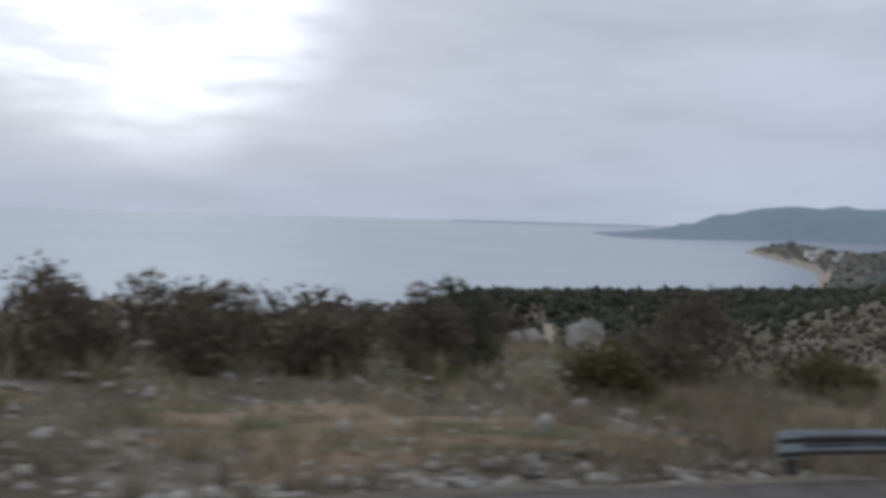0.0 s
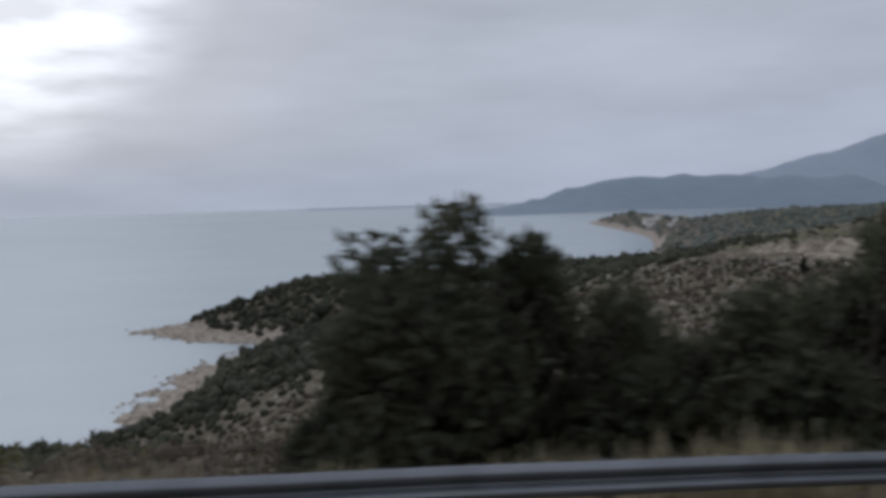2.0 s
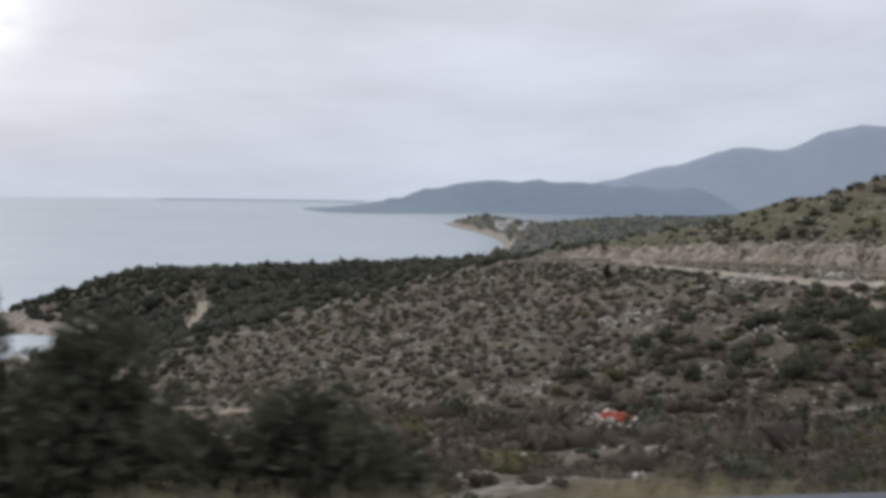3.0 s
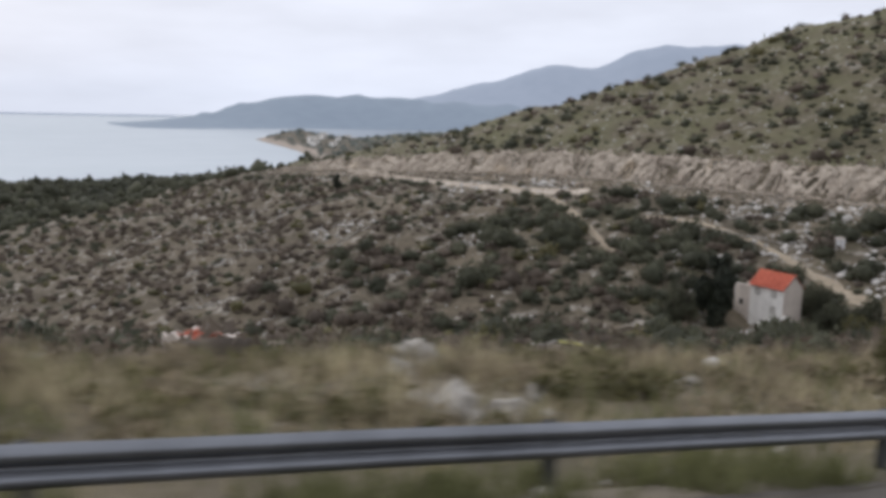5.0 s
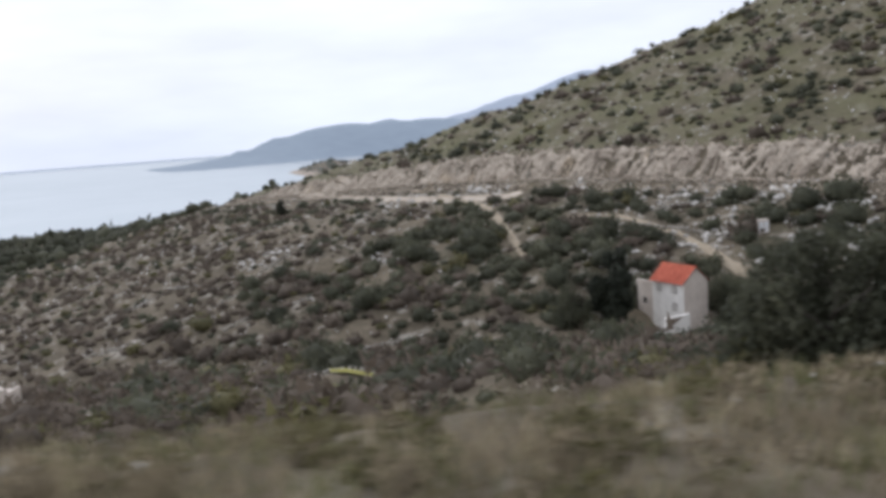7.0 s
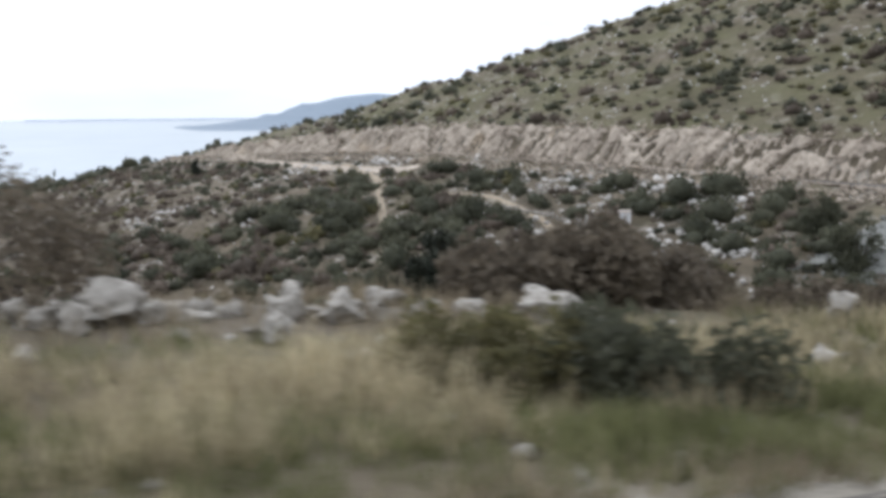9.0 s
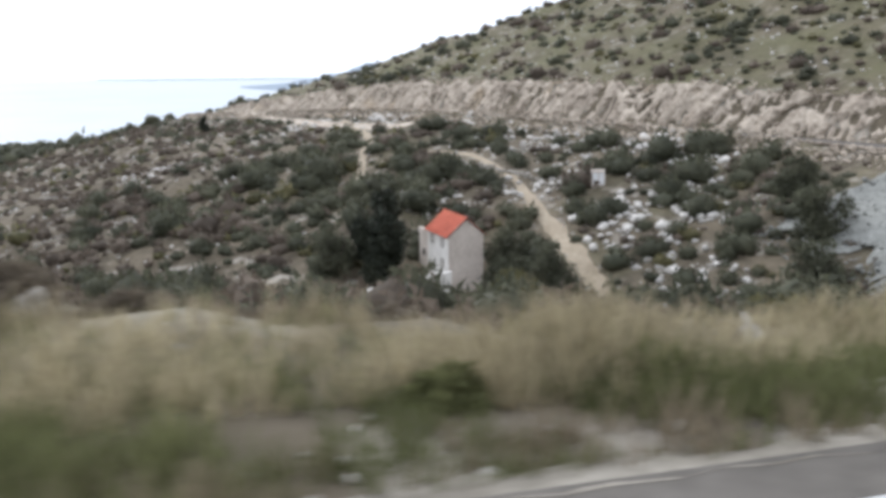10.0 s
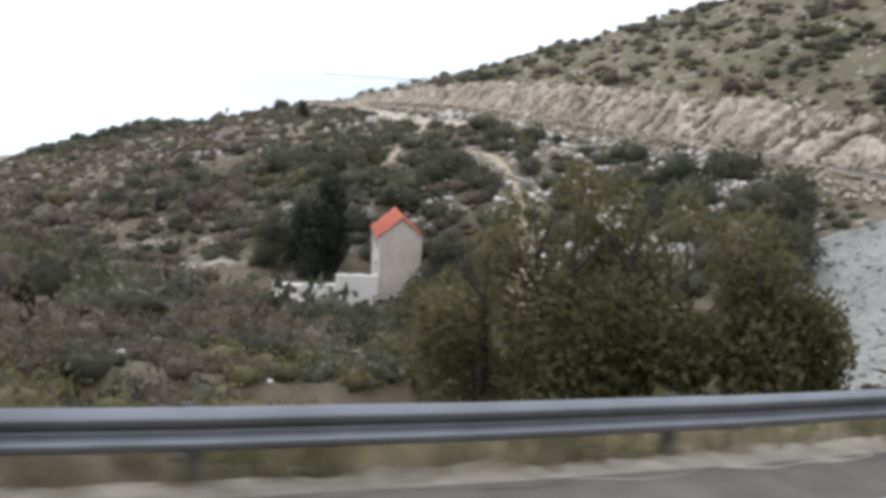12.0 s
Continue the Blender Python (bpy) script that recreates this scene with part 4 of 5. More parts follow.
def ruin():
    """A roofless ruin with a fallen patch of red tiles."""
    root = new("ruin")
    x, y = 119.5, 112
    z = on_ground(x, y)
    root.matrix_basis = pose(x, y, z, 0, 0, 25)
    for (a, b, c, d, h) in ((-4, 4, -2.6, -2.0, 2.2), (-4, -3.4, -2, 2.6, 3.0), (3.4, 4, -2, 2.6, 1.6), (-3.4, 3.4, 2.0, 2.6, 2.6)):
        bm = bmesh.new()
        wide = b - a > d - c
        n = 7
        rows = []
        for i in range(n):
            f = i / (n - 1)
            top = h * (0.7 + 0.35 * abs(math.sin(i * 2.1 + a)))
            for q in ((0, -0.8), (0, top), (1, top * 0.97), (1, -0.8)):
                rows.append(bm.verts.new((a + (b - a) * f, (c, d)[q[0]], q[1]) if wide else ((a, b)[q[0]], c + (d - c) * f, q[1])))
        for i in range(n - 1):
            for k in range(4):
                bm.faces.new((rows[4 * i + k], rows[4 * i + (k + 1) % 4], rows[4 * i + 4 + (k + 1) % 4], rows[4 * i + 4 + k]))
        bm.faces.new(rows[:4])
        bm.faces.new(rows[-4:])
        part("wall", bm, M_STONEWALL, root)
    rng = np.random.RandomState(5)
    pl = np.column_stack([rng.uniform(-3.2, 1.5, 160), rng.uniform(-1.9, 1.8, 160), rng.uniform(1.9, 2.5, 160)])
    v, q, t = joined([(stone(rng, flat=0.25), NO_Q, ICO1[1]) for _ in range(4)], pl, np.full(160, 0.45), rng.uniform(0, 6, 160))
    heap = mesh_np("fallen_tiles", v, q, M_TILE, tris=t)
    heap.parent = root
    tagged(heap, "heap of broken red roof tiles")
    return tagged(root, "ruined stone hut with fallen red roof tiles", "ruin")


ruin()


def villa(x, y, w, turn):
    root = new("house")
    z = on_ground(x, y)
    root.matrix_basis = pose(x, y, z, 0, 0, turn)
    bm = bmesh.new()
    box(bm, -w / 2, w / 2, -w * 0.35, w * 0.35, -3, w * 0.55)
    part("wall", bm, M_PLASTER, root)
    bm = bmesh.new()
    vs = [bm.verts.new(c) for c in ((-w * 0.55, -w * 0.4, w * 0.55), (w * 0.55, -w * 0.4, w * 0.55), (w * 0.55, w * 0.4, w * 0.55), (-w * 0.55, w * 0.4, w * 0.55), (-w * 0.5, 0, w * 0.78), (w * 0.5, 0, w * 0.78))]
    for f in ((0, 1, 5, 4), (2, 3, 4, 5), (1, 2, 5), (3, 0, 4), (3, 2, 1, 0)):
        bm.faces.new([vs[i] for i in f])
    part("roof", bm, M_ROCK, root)
    for k in (-0.25, 0.05, 0.3):
        bm = bmesh.new()
        box(bm, w * k, w * (k + 0.1), -w * 0.36, -w * 0.35, w * 0.15, w * 0.35)
        part("window", bm, M_DARK, root)
    return tagged(root, "far white house with low pale roof by the bay", "house", "houses by the bay")


for vx, vy, vw, vt in ((925, 1840, 16, 15), (948, 1905, 20, -10), (985, 1930, 18, 30), (1040, 1990, 22, 5), (1090, 2080, 20, -20), (915, 1730, 14, 20), (1010, 1860, 16, -8), (1075, 1950, 15, 25), (1130, 2020, 18, 12), (960, 1800, 13, 40)):
    villa(vx, vy, vw, vt)


# ---- boulders ----
def boulder(x, y, size, seed, label="pale grey limestone boulder on the verge", sink=0.25, flat=0.7):
    """A craggy block: a ball cut by planes, then broken into ledges, clefts and pits."""
    rng = np.random.RandomState(seed)
    ico = ICO4 if size > 0.3 else ICO3
    v = ico[0].copy() * rng.uniform(0.75, 1.3, 3) * (1, 1, flat)
    for _ in range(12):
        n = rng.normal(size=3)
        n /= np.linalg.norm(n)
        over = np.clip(v @ n - rng.uniform(0.28, 0.62), 0, None)
        v -= over[:, None] * n
    lean = Matrix.Rotation(rng.uniform(-0.5, 0.5), 3, "X")
    out = []
    for p in v:
        q = lean @ Vector(p)
        c = Vector((q.x * 2.1 + seed, q.y * 2.1, q.z * 3.6))
        w = 1 + 0.20 * noise.cell(c) + 0.13 * noise.cell(c * 2.3) + 0.16 * noise.noise(q * 2.2 + Vector((seed, 0, 0))) + 0.07 * noise.noise(q * 7.0)
        out.append(Vector(p) * w * 0.92)
    ob = mesh_np("boulder", np.array(out) * size, NO_Q, M_ROCK, tris=ico[1])
    ob.matrix_basis = pose(x, y, on_ground(x, y) + size * flat * (1 - 2 * sink) * 0.5, rng.uniform(-12, 12), rng.uniform(-12, 12), rng.uniform(0, 360))
    return tagged(ob, label, "boulder", "boulders on the verge")


def boulders(seed, spots):
    """Boulders at x, y, of a size, for one stretch of the road."""
    for i, (bx, by, bs) in enumerate(spots):
        boulder(bx, by, bs, seed + i)


boulders(100, [(-7.1, 16.5, 0.28), (-5.4, 22.5, 0.6), (-4.3, 19.2, 0.5), (-1.6, 13.2, 0.2), (-0.2, 12.2, 0.22), (0.4, 11.3, 0.16), (1.7, 13.5, 0.18), (2.6, 12.8, 0.3), (3.3, 25.4, 0.45), (4.2, 25.0, 0.5), (4.2, 14.3, 0.2), (4.8, 25.4, 0.7), (5.9, 24.4, 0.72), (8.4, 24.6, 0.72), (70.2, 13.6, 0.3), (77.0, 13.1, 0.24), (91.1, 10.7, 0.28), (91.2, 13.6, 0.5), (91.8, 14.4, 0.7), (92.5, 14.8, 0.5)])
boulders(140, [(93.3, 16.3, 0.5), (101.0, 9.7, 0.3), (106.6, 8.2, 0.3), (108.0, 8.0, 0.33), (112.7, 7.4, 0.24), (112.9, 8.1, 0.38), (114.2, 7.7, 0.26), (114.0, 7.9, 0.26), (114.7, 7.9, 0.3), (116.9, 7.9, 0.3), (115.6, 7.8, 0.55), (116.2, 7.8, 0.7), (150.6, 6.8, 0.25), (151.1, 9.8, 0.43), (151.2, 2.7, 0.15), (151.3, 10.3, 0.31), (151.5, 9.2, 0.47), (152, 9.7, 0.73), (152.4, 10.1, 0.38), (152.5, 5.5, 0.15), (152.7, 9.6, 0.36)])
boulders(180, [(152.7, 7.5, 0.16), (153.4, 9.9, 0.45), (153.9, 5.1, 0.2), (154, 7.7, 0.45), (154.2, 10.3, 0.32), (154.6, 5.9, 0.22), (154.8, 9.5, 0.54), (155.4, 9.9, 0.39), (155.7, 9.2, 0.57), (155.8, 1.1, 0.14), (156.0, 7.5, 0.17), (156.7, 9.9, 0.47), (157, 8.7, 0.54), (159.8, 7.5, 0.3), (159.0, 7.9, 0.95), (158, 8.7, 0.46), (158.7, 8.3, 0.29), (160.8, 3.8, 0.34), (161.9, 2.6, 0.2), (165.2, 3.4, 0.2)])
boulders(220, [(168.5, 6.7, 0.4), (169.4, 6.4, 0.34), (171.0, 7.6, 0.3), (175.2, 2.8, 0.3), (180.3, 2.5, 0.28), (184.1, 3.4, 0.23), (184.5, 3.3, 0.26), (184.8, 3.1, 0.33), (185.0, 3.1, 0.28), (185.3, 2.8, 0.29), (185.7, 2.8, 0.22), (185.9, 1.5, 0.1), (186.1, 2.5, 0.26), (186.4, 1.4, 0.09), (186.9, 2.7, 0.22), (186.9, 0.7, 0.1), (187.2, 2.5, 0.25), (187.2, 1.8, 0.13), (187.5, 2.3, 0.15), (187.6, 0.8, 0.12)])
boulders(330, [(150.7, 9.9, 0.42), (151.6, 10.2, 0.5), (152.6, 9.2, 0.4), (153.2, 9.4, 0.46), (153.8, 10.0, 0.38), (154.5, 9.0, 0.42), (155.1, 10.4, 0.5), (155.9, 9.8, 0.4), (156.3, 8.9, 0.36), (153.9, 7.6, 0.42), (89.6, 10.4, 0.62), (90.3, 10.2, 0.4), (90.6, 12.6, 0.55), (90.0, 12.2, 0.4)])
boulders(300, [(183.2, 3.0, 0.5), (183.9, 3.2, 0.42), (184.4, 2.9, 0.55), (185.1, 3.1, 0.44), (185.7, 2.9, 0.5), (186.9, 3.0, 0.48), (187.5, 2.8, 0.4), (188.2, 2.4, 0.55), (188.7, 2.9, 0.42), (189.4, 2.9, 0.5), (190.1, 3.0, 0.38), (195.0, 2.85, 0.36), (165.1, 7.0, 0.45), (165.9, 6.8, 0.35), (167.2, 6.1, 0.42)])
boulders(260, [(187.8, 1.6, 0.27), (188.3, 1.0, 0.2), (188.5, 2.1, 0.15), (188.7, 2.0, 0.23), (189.9, 4.4, 0.3)])


# ---- loose stones and dry walls on the slopes ----
def scatter(x0, x1, y0, y1, step, seed):
    rng = np.random.RandomState(seed)
    gx_, gy_ = np.meshgrid(np.arange(x0, x1, step), np.arange(y0, y1, step))
    x = gx_.ravel() + rng.uniform(-0.7, 0.7, gx_.size) * step
    y = gy_.ravel() + rng.uniform(-0.7, 0.7, gy_.size) * step
    return x, y, rng


LANES = [smooth_line(np.array(p, float), 3.0) for p in (TRACK, PATH_W, BENCH, TRAIL_UP, TRAIL_DOWN, MEADOW_EDGE)]


def clear_of(x, y, lanes=2.4):
    """Whether points keep off tracks, buildings and the far road."""
    ok = np.ones(len(x), bool)
    for ln, wd in zip(LANES, (1.9, 1.4, 2.4, 5.5, 3.6, 2.6)):
        for i in range(0, len(x), 20000):
            r = (x[i:i + 20000, None] - ln[:, 0]) ** 2 + (y[i:i + 20000, None] - ln[:, 1]) ** 2
            ok[i:i + 20000] &= r.min(1) > (wd * lanes / 2.4) ** 2
    ok &= ~((x > 199.5) & (x < 221) & (y > 94) & (y < 112))
    ok &= ~((np.abs(x - 242) < 3) & (np.abs(y - 108.5) < 3)) & ~((np.abs(x - 119.5) < 6) & (np.abs(y - 109) < 7))
    return ok


OUTCROPS = [(230.3, 68.6, 9), (224.8, 126.9, 7), (236.0, 86.6, 6), (243.8, 89.1, 5), (240.0, 101.0, 6), (228.0, 214.6, 6), (250.4, 136.0, 6), (258.0, 117.0, 5), (237.5, 118.0, 6), (240.2, 196.6, 9), (248.0, 96.2, 5), (245.0, 150.0, 6), (218.6, 285.0, 7), (192.0, 220.0, 8), (203.0, 176.0, 6), (246.0, 168.0, 5), (228.5, 74.0, 6), (256, 104, 5)]


def outcrop(x, y):
    return np.clip(sum(bump(x, y, a, b, r) for a, b, r in OUTCROPS), 0, 1)


def slope_stones():
    x, y, rng = scatter(-60, 360, 6, 340, 2.1, 61)
    k, d = near_line(x, y)
    s = ALONG[k] - S0
    patch = wave(x, y, 16, 62) + 0.6 * wave(x, y, 5, 63)
    more = outcrop(x, y)
    keep = (rng.uniform(0, 1, len(x)) < np.clip(np.where(d < 0, 0.22, 0.20) + np.where(d < 0, 0.30, 0.32) * patch + 0.9 * more, 0.02, 0.95)) & (np.abs(d) > 3) & ((d > 0) | (-d > 16)) & clear_of(x, y, 1.2) & ~((s > 225) & (s < 300) & (d < 18) & (d > 0))
    x, y = x[keep], y[keep]
    size = 0.22 + 0.5 * rng.uniform(0, 1, len(x)) ** 2.5 + 0.75 * (outcrop(x, y) > 0.35) * rng.uniform(0, 1, len(x)) ** 1.5
    size = np.where((d[keep] > 0) & (d[keep] < 18) & (s[keep] < 230), np.minimum(size, 0.2), size)
    pl = np.column_stack([x, y, ground(x, y) + 0.1 * size])
    v, q, t = joined([(stone(rng), NO_Q, ICO1[1]) for _ in range(8)], pl, size, rng.uniform(0, 6.3, len(x)))
    tagged(mesh_np("slope_stones", v, q, M_STONE, tris=t), "loose pale limestone stones strewn over the slopes", "stones", kind="stuff")


slope_stones()


def outcrop_stones():
    """Bleached blocks lying thick where bedrock breaks through the slope."""
    rng = np.random.RandomState(64)
    c = np.array(OUTCROPS + [(243, 118, 5), (247, 108, 5), (236, 95, 4), (252, 125, 6), (226, 132, 5), (240, 142, 6), (222, 120, 4), (234, 76, 5)], float)
    k = np.repeat(np.arange(len(c)), 34)
    r, a = rng.uniform(0, 1, len(k)) ** 0.7 * 1.1 * c[k, 2], rng.uniform(0, 6.3, len(k))
    x, y = c[k, 0] + r * np.cos(a), c[k, 1] + r * np.sin(a)
    ok = clear_of(x, y, 1.2)
    x, y = x[ok], y[ok]
    size = 0.16 + 0.75 * rng.uniform(0, 1, len(x)) ** 2.6
    v, q, t = joined([(stone(rng), NO_Q, ICO1[1]) for _ in range(8)], np.column_stack([x, y, ground(x, y) + 0.25 * size]), size, rng.uniform(0, 6.3, len(x)))
    tagged(mesh_np("outcrop_stones", v, q, M_STONE, tris=t), "bleached limestone blocks on bare outcrops", "stones", kind="stuff")


outcrop_stones()


def shore_rocks():
    """Washed blocks along the waterline of the cape."""
    x, y, rng = scatter(-80, 130, 400, 900, 3.6, 65)
    z = ground(x, y)
    keep = (z > SEA_LEVEL - 0.8) & (z < SEA_LEVEL + 4.5) & (rng.uniform(0, 1, len(x)) < 0.45)
    x, y, z = x[keep], y[keep], z[keep]
    v, q, t = joined([(stone(rng), NO_Q, ICO1[1]) for _ in range(8)], np.column_stack([x, y, z]), 0.7 + 2.2 * rng.uniform(0, 1, len(x)) ** 2.5, rng.uniform(0, 6.3, len(x)))
    tagged(mesh_np("shore_rocks", v, q, M_CUT, tris=t), "pale washed rocks along the shore of the cape", "stones", kind="stuff")


shore_rocks()


def road_rubble():
    """Broken stone tipped over the valley edge of the opposite road."""
    rng = np.random.RandomState(67)
    n = 4200
    s, o = rng.uniform(302, 560, n), 0.15 + 5.5 * rng.uniform(0, 1, n) ** 2.6
    idx = np.interp(s + S0, ALONG, np.arange(len(ALONG)))
    at = lambda a: np.interp(idx, np.arange(len(ALONG)), a)
    x, y = at(LINE[:, 0]) + at(NOR[:, 0]) * o, at(LINE[:, 1]) + at(NOR[:, 1]) * o
    size = 0.20 + 0.40 * rng.uniform(0, 1, n) ** 1.6
    v, q, t = joined([(stone(rng), NO_Q, ICO1[1]) for _ in range(8)], np.column_stack([x, y, ground(x, y) + 0.2]), size, rng.uniform(0, 6.3, n))
    tagged(mesh_np("road_rubble", v, q, M_CUT, tris=t), "pale stone rubble below the opposite road", "stones", kind="stuff")


road_rubble()


def verge_stones():
    """Gravel and fist-sized stones beside the road."""
    rng = np.random.RandomState(71)
    n = 4200
    s = np.concatenate([rng.uniform(-16, 6, n // 2), rng.uniform(-25, 6, n // 3), rng.uniform(60, 115, n // 6), rng.uniform(125, 210, n // 4)])
    off = 0.25 + 9.5 * rng.uniform(0, 1, len(s)) ** 1.8
    idx = np.interp(s + S0, ALONG, np.arange(len(ALONG)))
    at = lambda a: np.interp(idx, np.arange(len(ALONG)), a)
    x, y = at(LINE[:, 0]) + at(NOR[:, 0]) * off, at(LINE[:, 1]) + at(NOR[:, 1]) * off
    size = 0.02 + 0.13 * rng.uniform(0, 1, len(s)) ** 4 + 0.03 * rng.uniform(0, 1, len(s))
    pl = np.column_stack([x, y, ground(x, y) + 0.02])
    v, q, t = joined([(stone(rng), NO_Q, ICO1[1]) for _ in range(8)], pl, size, rng.uniform(0, 6.3, len(s)))
    tagged(mesh_np("verge_stones", v, q, M_ROCK, tris=t), "loose grey stones and gravel on the verge", "stones", kind="stuff")


verge_stones()

for i, pts in enumerate([
        [(149.8, 271.9), (159.6, 273.4), (168.5, 268.6)], [(157.0, 243.6), (170.7, 245.1), (181.3, 238.8)], [(152.0, 223.3), (165.5, 223.7), (172.4, 218.4)], [(158.0, 199.7), (168.6, 193.4), (175.5, 194.6)],
        [(180.5, 208.5), (192.3, 210.5), (201.2, 205.7)], [(165.7, 174.6), (175.4, 175.1), (182.3, 169.8)], [(183.2, 251.3), (195.2, 254.4), (205.7, 248.0)], [(142.7, 199.8), (151.2, 193.0)],
        [(242.5, 136.0), (251.1, 129.1), (259.0, 118.1)], [(233.3, 138.6), (236.9, 124.5), (238.7, 110.9)], [(232.7, 84.3), (239.5, 78.0)], [(220.4, 79.2), (228.3, 68.1)], [(169.4, 135.4), (179.2, 136.9), (186.1, 131.6)], [(147.2, 80.6), (151.4, 79.2), (155.6, 76.2), (159.6, 72.4)]]):
    dry_wall("dry_stone_wall", pts, 0.7, 0.5, "tumbled pale dry stone terrace wall on the slope", 200 + i, size=0.42)


# ---- plants ----
def hill_shrubs():
    """Maquis on all slopes, sorted by leaf into three sheets of growth."""
    x, y, rng = scatter(-130, 375, 6, 345, 2.65, 81)
    k, d = near_line(x, y)
    s = ALONG[k] - S0
    cover = wave(x, y, 34, 82) + 0.8 * wave(x, y, 13, 83) + 0.5 * wave(x, y, 6, 87)
    hill = (d < 0) & (-d > 14.5)
    bank = (d > 0) & (d < 45) & (s > 150) & (s < 225)
    dense = np.where(hill, 0.47 + 0.40 * cover, np.where(x < 190, 0.98, 0.92) + np.where(x < 190, 0.60, 0.42) * cover) - 0.55 * outcrop(x, y)
    dense += 0.30 * bump(x, y, 213.6, 78.9, 34, 26) + 0.25 * bump(x, y, 167.5, 59.6, 60, 40) - 0.3 * bump(x, y, 239, 113, 12) - 0.4 * bump(x, y, 230.5, 69.7, 12)
    dense += 0.22 * hill * bump(x, y, 310, 120, 70, 70)
    dense -= 1.6 * (bump(x, y, 149.5, 71.5, 7.5, 8.5) > 0.45)
    meadow = bump(x, y, 149.5, 71.5, 7.5, 8.5) > 0.45
    dense = np.where((bank | ((d > 0) & (d < 60) & (s < 120))) & ~meadow, np.maximum(dense, 0.9), dense)
    shelf = (d > 0) & (s < 225) & (d < np.interp(s, [-20, 14, 24, 60, 75, 120, 132, 160, 172, 184, 200, 225], [26, 12, 4, 4, 9, 9, 16, 15, 8.5, 5, 2.4, 2.0]))
    keep = (rng.uniform(0, 1, len(x)) < dense) & (hill | (d > 1.9)) & ~shelf & clear_of(x, y) & ~((s > 222) & (s < 305) & (d > 0) & (d < 17))
    keep &= ~((s > 300) & (s < 560) & (d > 0) & (d < 3.5))
    x, y, d, s, hill, cover = x[keep], y[keep], d[keep], s[keep], hill[keep], cover[keep]
    size = np.clip(np.exp(rng.normal(0.12, 0.46, len(x)) + np.where(hill, 0.15, 0.30) * cover), 0.4, 3.2) * np.where(hill, 1.0, 1.12)
    size = np.where((d > 0) & (d < 34) & (s < 240), np.minimum(size, 1.15), size)
    size = np.where((d > 0) & (d < 7) & (s > 170), np.minimum(size, 0.8), size)
    size = np.where((d > 0) & (y > 190), np.minimum(size, 1.6), size)
    z = ground(x, y) - 0.14 * size
    tone = rng.uniform(0, 1, len(x)) + np.where(hill, 0.35, 0.70) * wave(x, y, 22, 84) - 0.30 * bump(x, y, 160.5, 203.4, 60) - np.where((d > 0) & (x < 200), 0.36, 0) + 0.35 * bump(x, y, 198, 140, 20, 36)
    close = (d > 0) & (d < 50) & (s < 300)
    small, pieces, fine = [far_bush(rng, 13, 0.8, 0.40) for _ in range(9)], [far_bush(rng, 34, 0.95, 0.33) for _ in range(12)], [far_bush(rng, 95, 0.85, 0.24, 0.58) for _ in range(8)]
    for name, sel, mat, label in (
            ("evergreen_scrub", tone > 0.46, M_LEAF, "dark evergreen maquis shrubs on the slopes"),
            ("bare_scrub", (tone <= 0.34), M_TWIG, "grey-brown leafless winter shrubs on the slopes"),
            ("olive_scrub", (tone <= 0.46) & (tone > 0.34), M_OLIVE, "olive-green shrubs on the slopes")):
        for some, forms in ((sel & ~close & (size < 0.9), small), (sel & ~close & (size >= 0.9), pieces), (sel & close, fine)):
            v, q, t = joined(forms, np.column_stack([x, y, z])[some], size[some], rng.uniform(0, 6.3, some.sum()), rng.uniform(0.6, 1.2, some.sum()))
            tagged(mesh_np(name, v, q, mat, tris=t), label, "shrubs", kind="stuff")


hill_shrubs()


def bank_heath():
    """Low close heath on the bank just below the road, where the slope would else lie bare."""
    x, y, rng = scatter(56, 238, 2, 66, 1.4, 88)
    k, d = near_line(x, y)
    s = ALONG[k] - S0
    keep = (d > np.interp(s, [58, 75, 100, 122, 136, 150, 160, 172, 184, 200, 225], [6, 9, 8, 8, 12, 15, 14, 8.0, 4.6, 2.3, 2.0])) & ((d < np.where(s < 150, 30, 58)) | ((s > 106) & (s < 134) & (d > 46) & (d < 58))) & (s < 222) & (s > 58)
    x, y = x[keep], y[keep]
    tone = rng.uniform(0, 1, len(x)) + 0.3 * wave(x, y, 9, 89)
    forms = [far_bush(rng, 85, 0.8, 0.19, 0.55) for _ in range(7)]
    for name, sel, mat, label in (("green_heath", tone > 0.72, M_LEAF, "low dark heath bushes on the road bank"), ("brown_heath", (tone <= 0.72) & (tone > 0.26), M_TWIG, "low brown heath on the road bank"), ("olive_heath", tone <= 0.26, M_OLIVE, "low olive heath on the road bank")):
        v, q, t = joined(forms, np.column_stack([x, y, ground(x, y) - 0.08])[sel], np.exp(rng.normal(-0.28, 0.3, len(x)) + 0.012 * (y - 10))[sel], rng.uniform(0, 6.3, sel.sum()), rng.uniform(0.6, 1.2, sel.sum()))
        tagged(mesh_np(name, v, q, mat, tris=t), label, "shrubs", kind="stuff")


bank_heath()


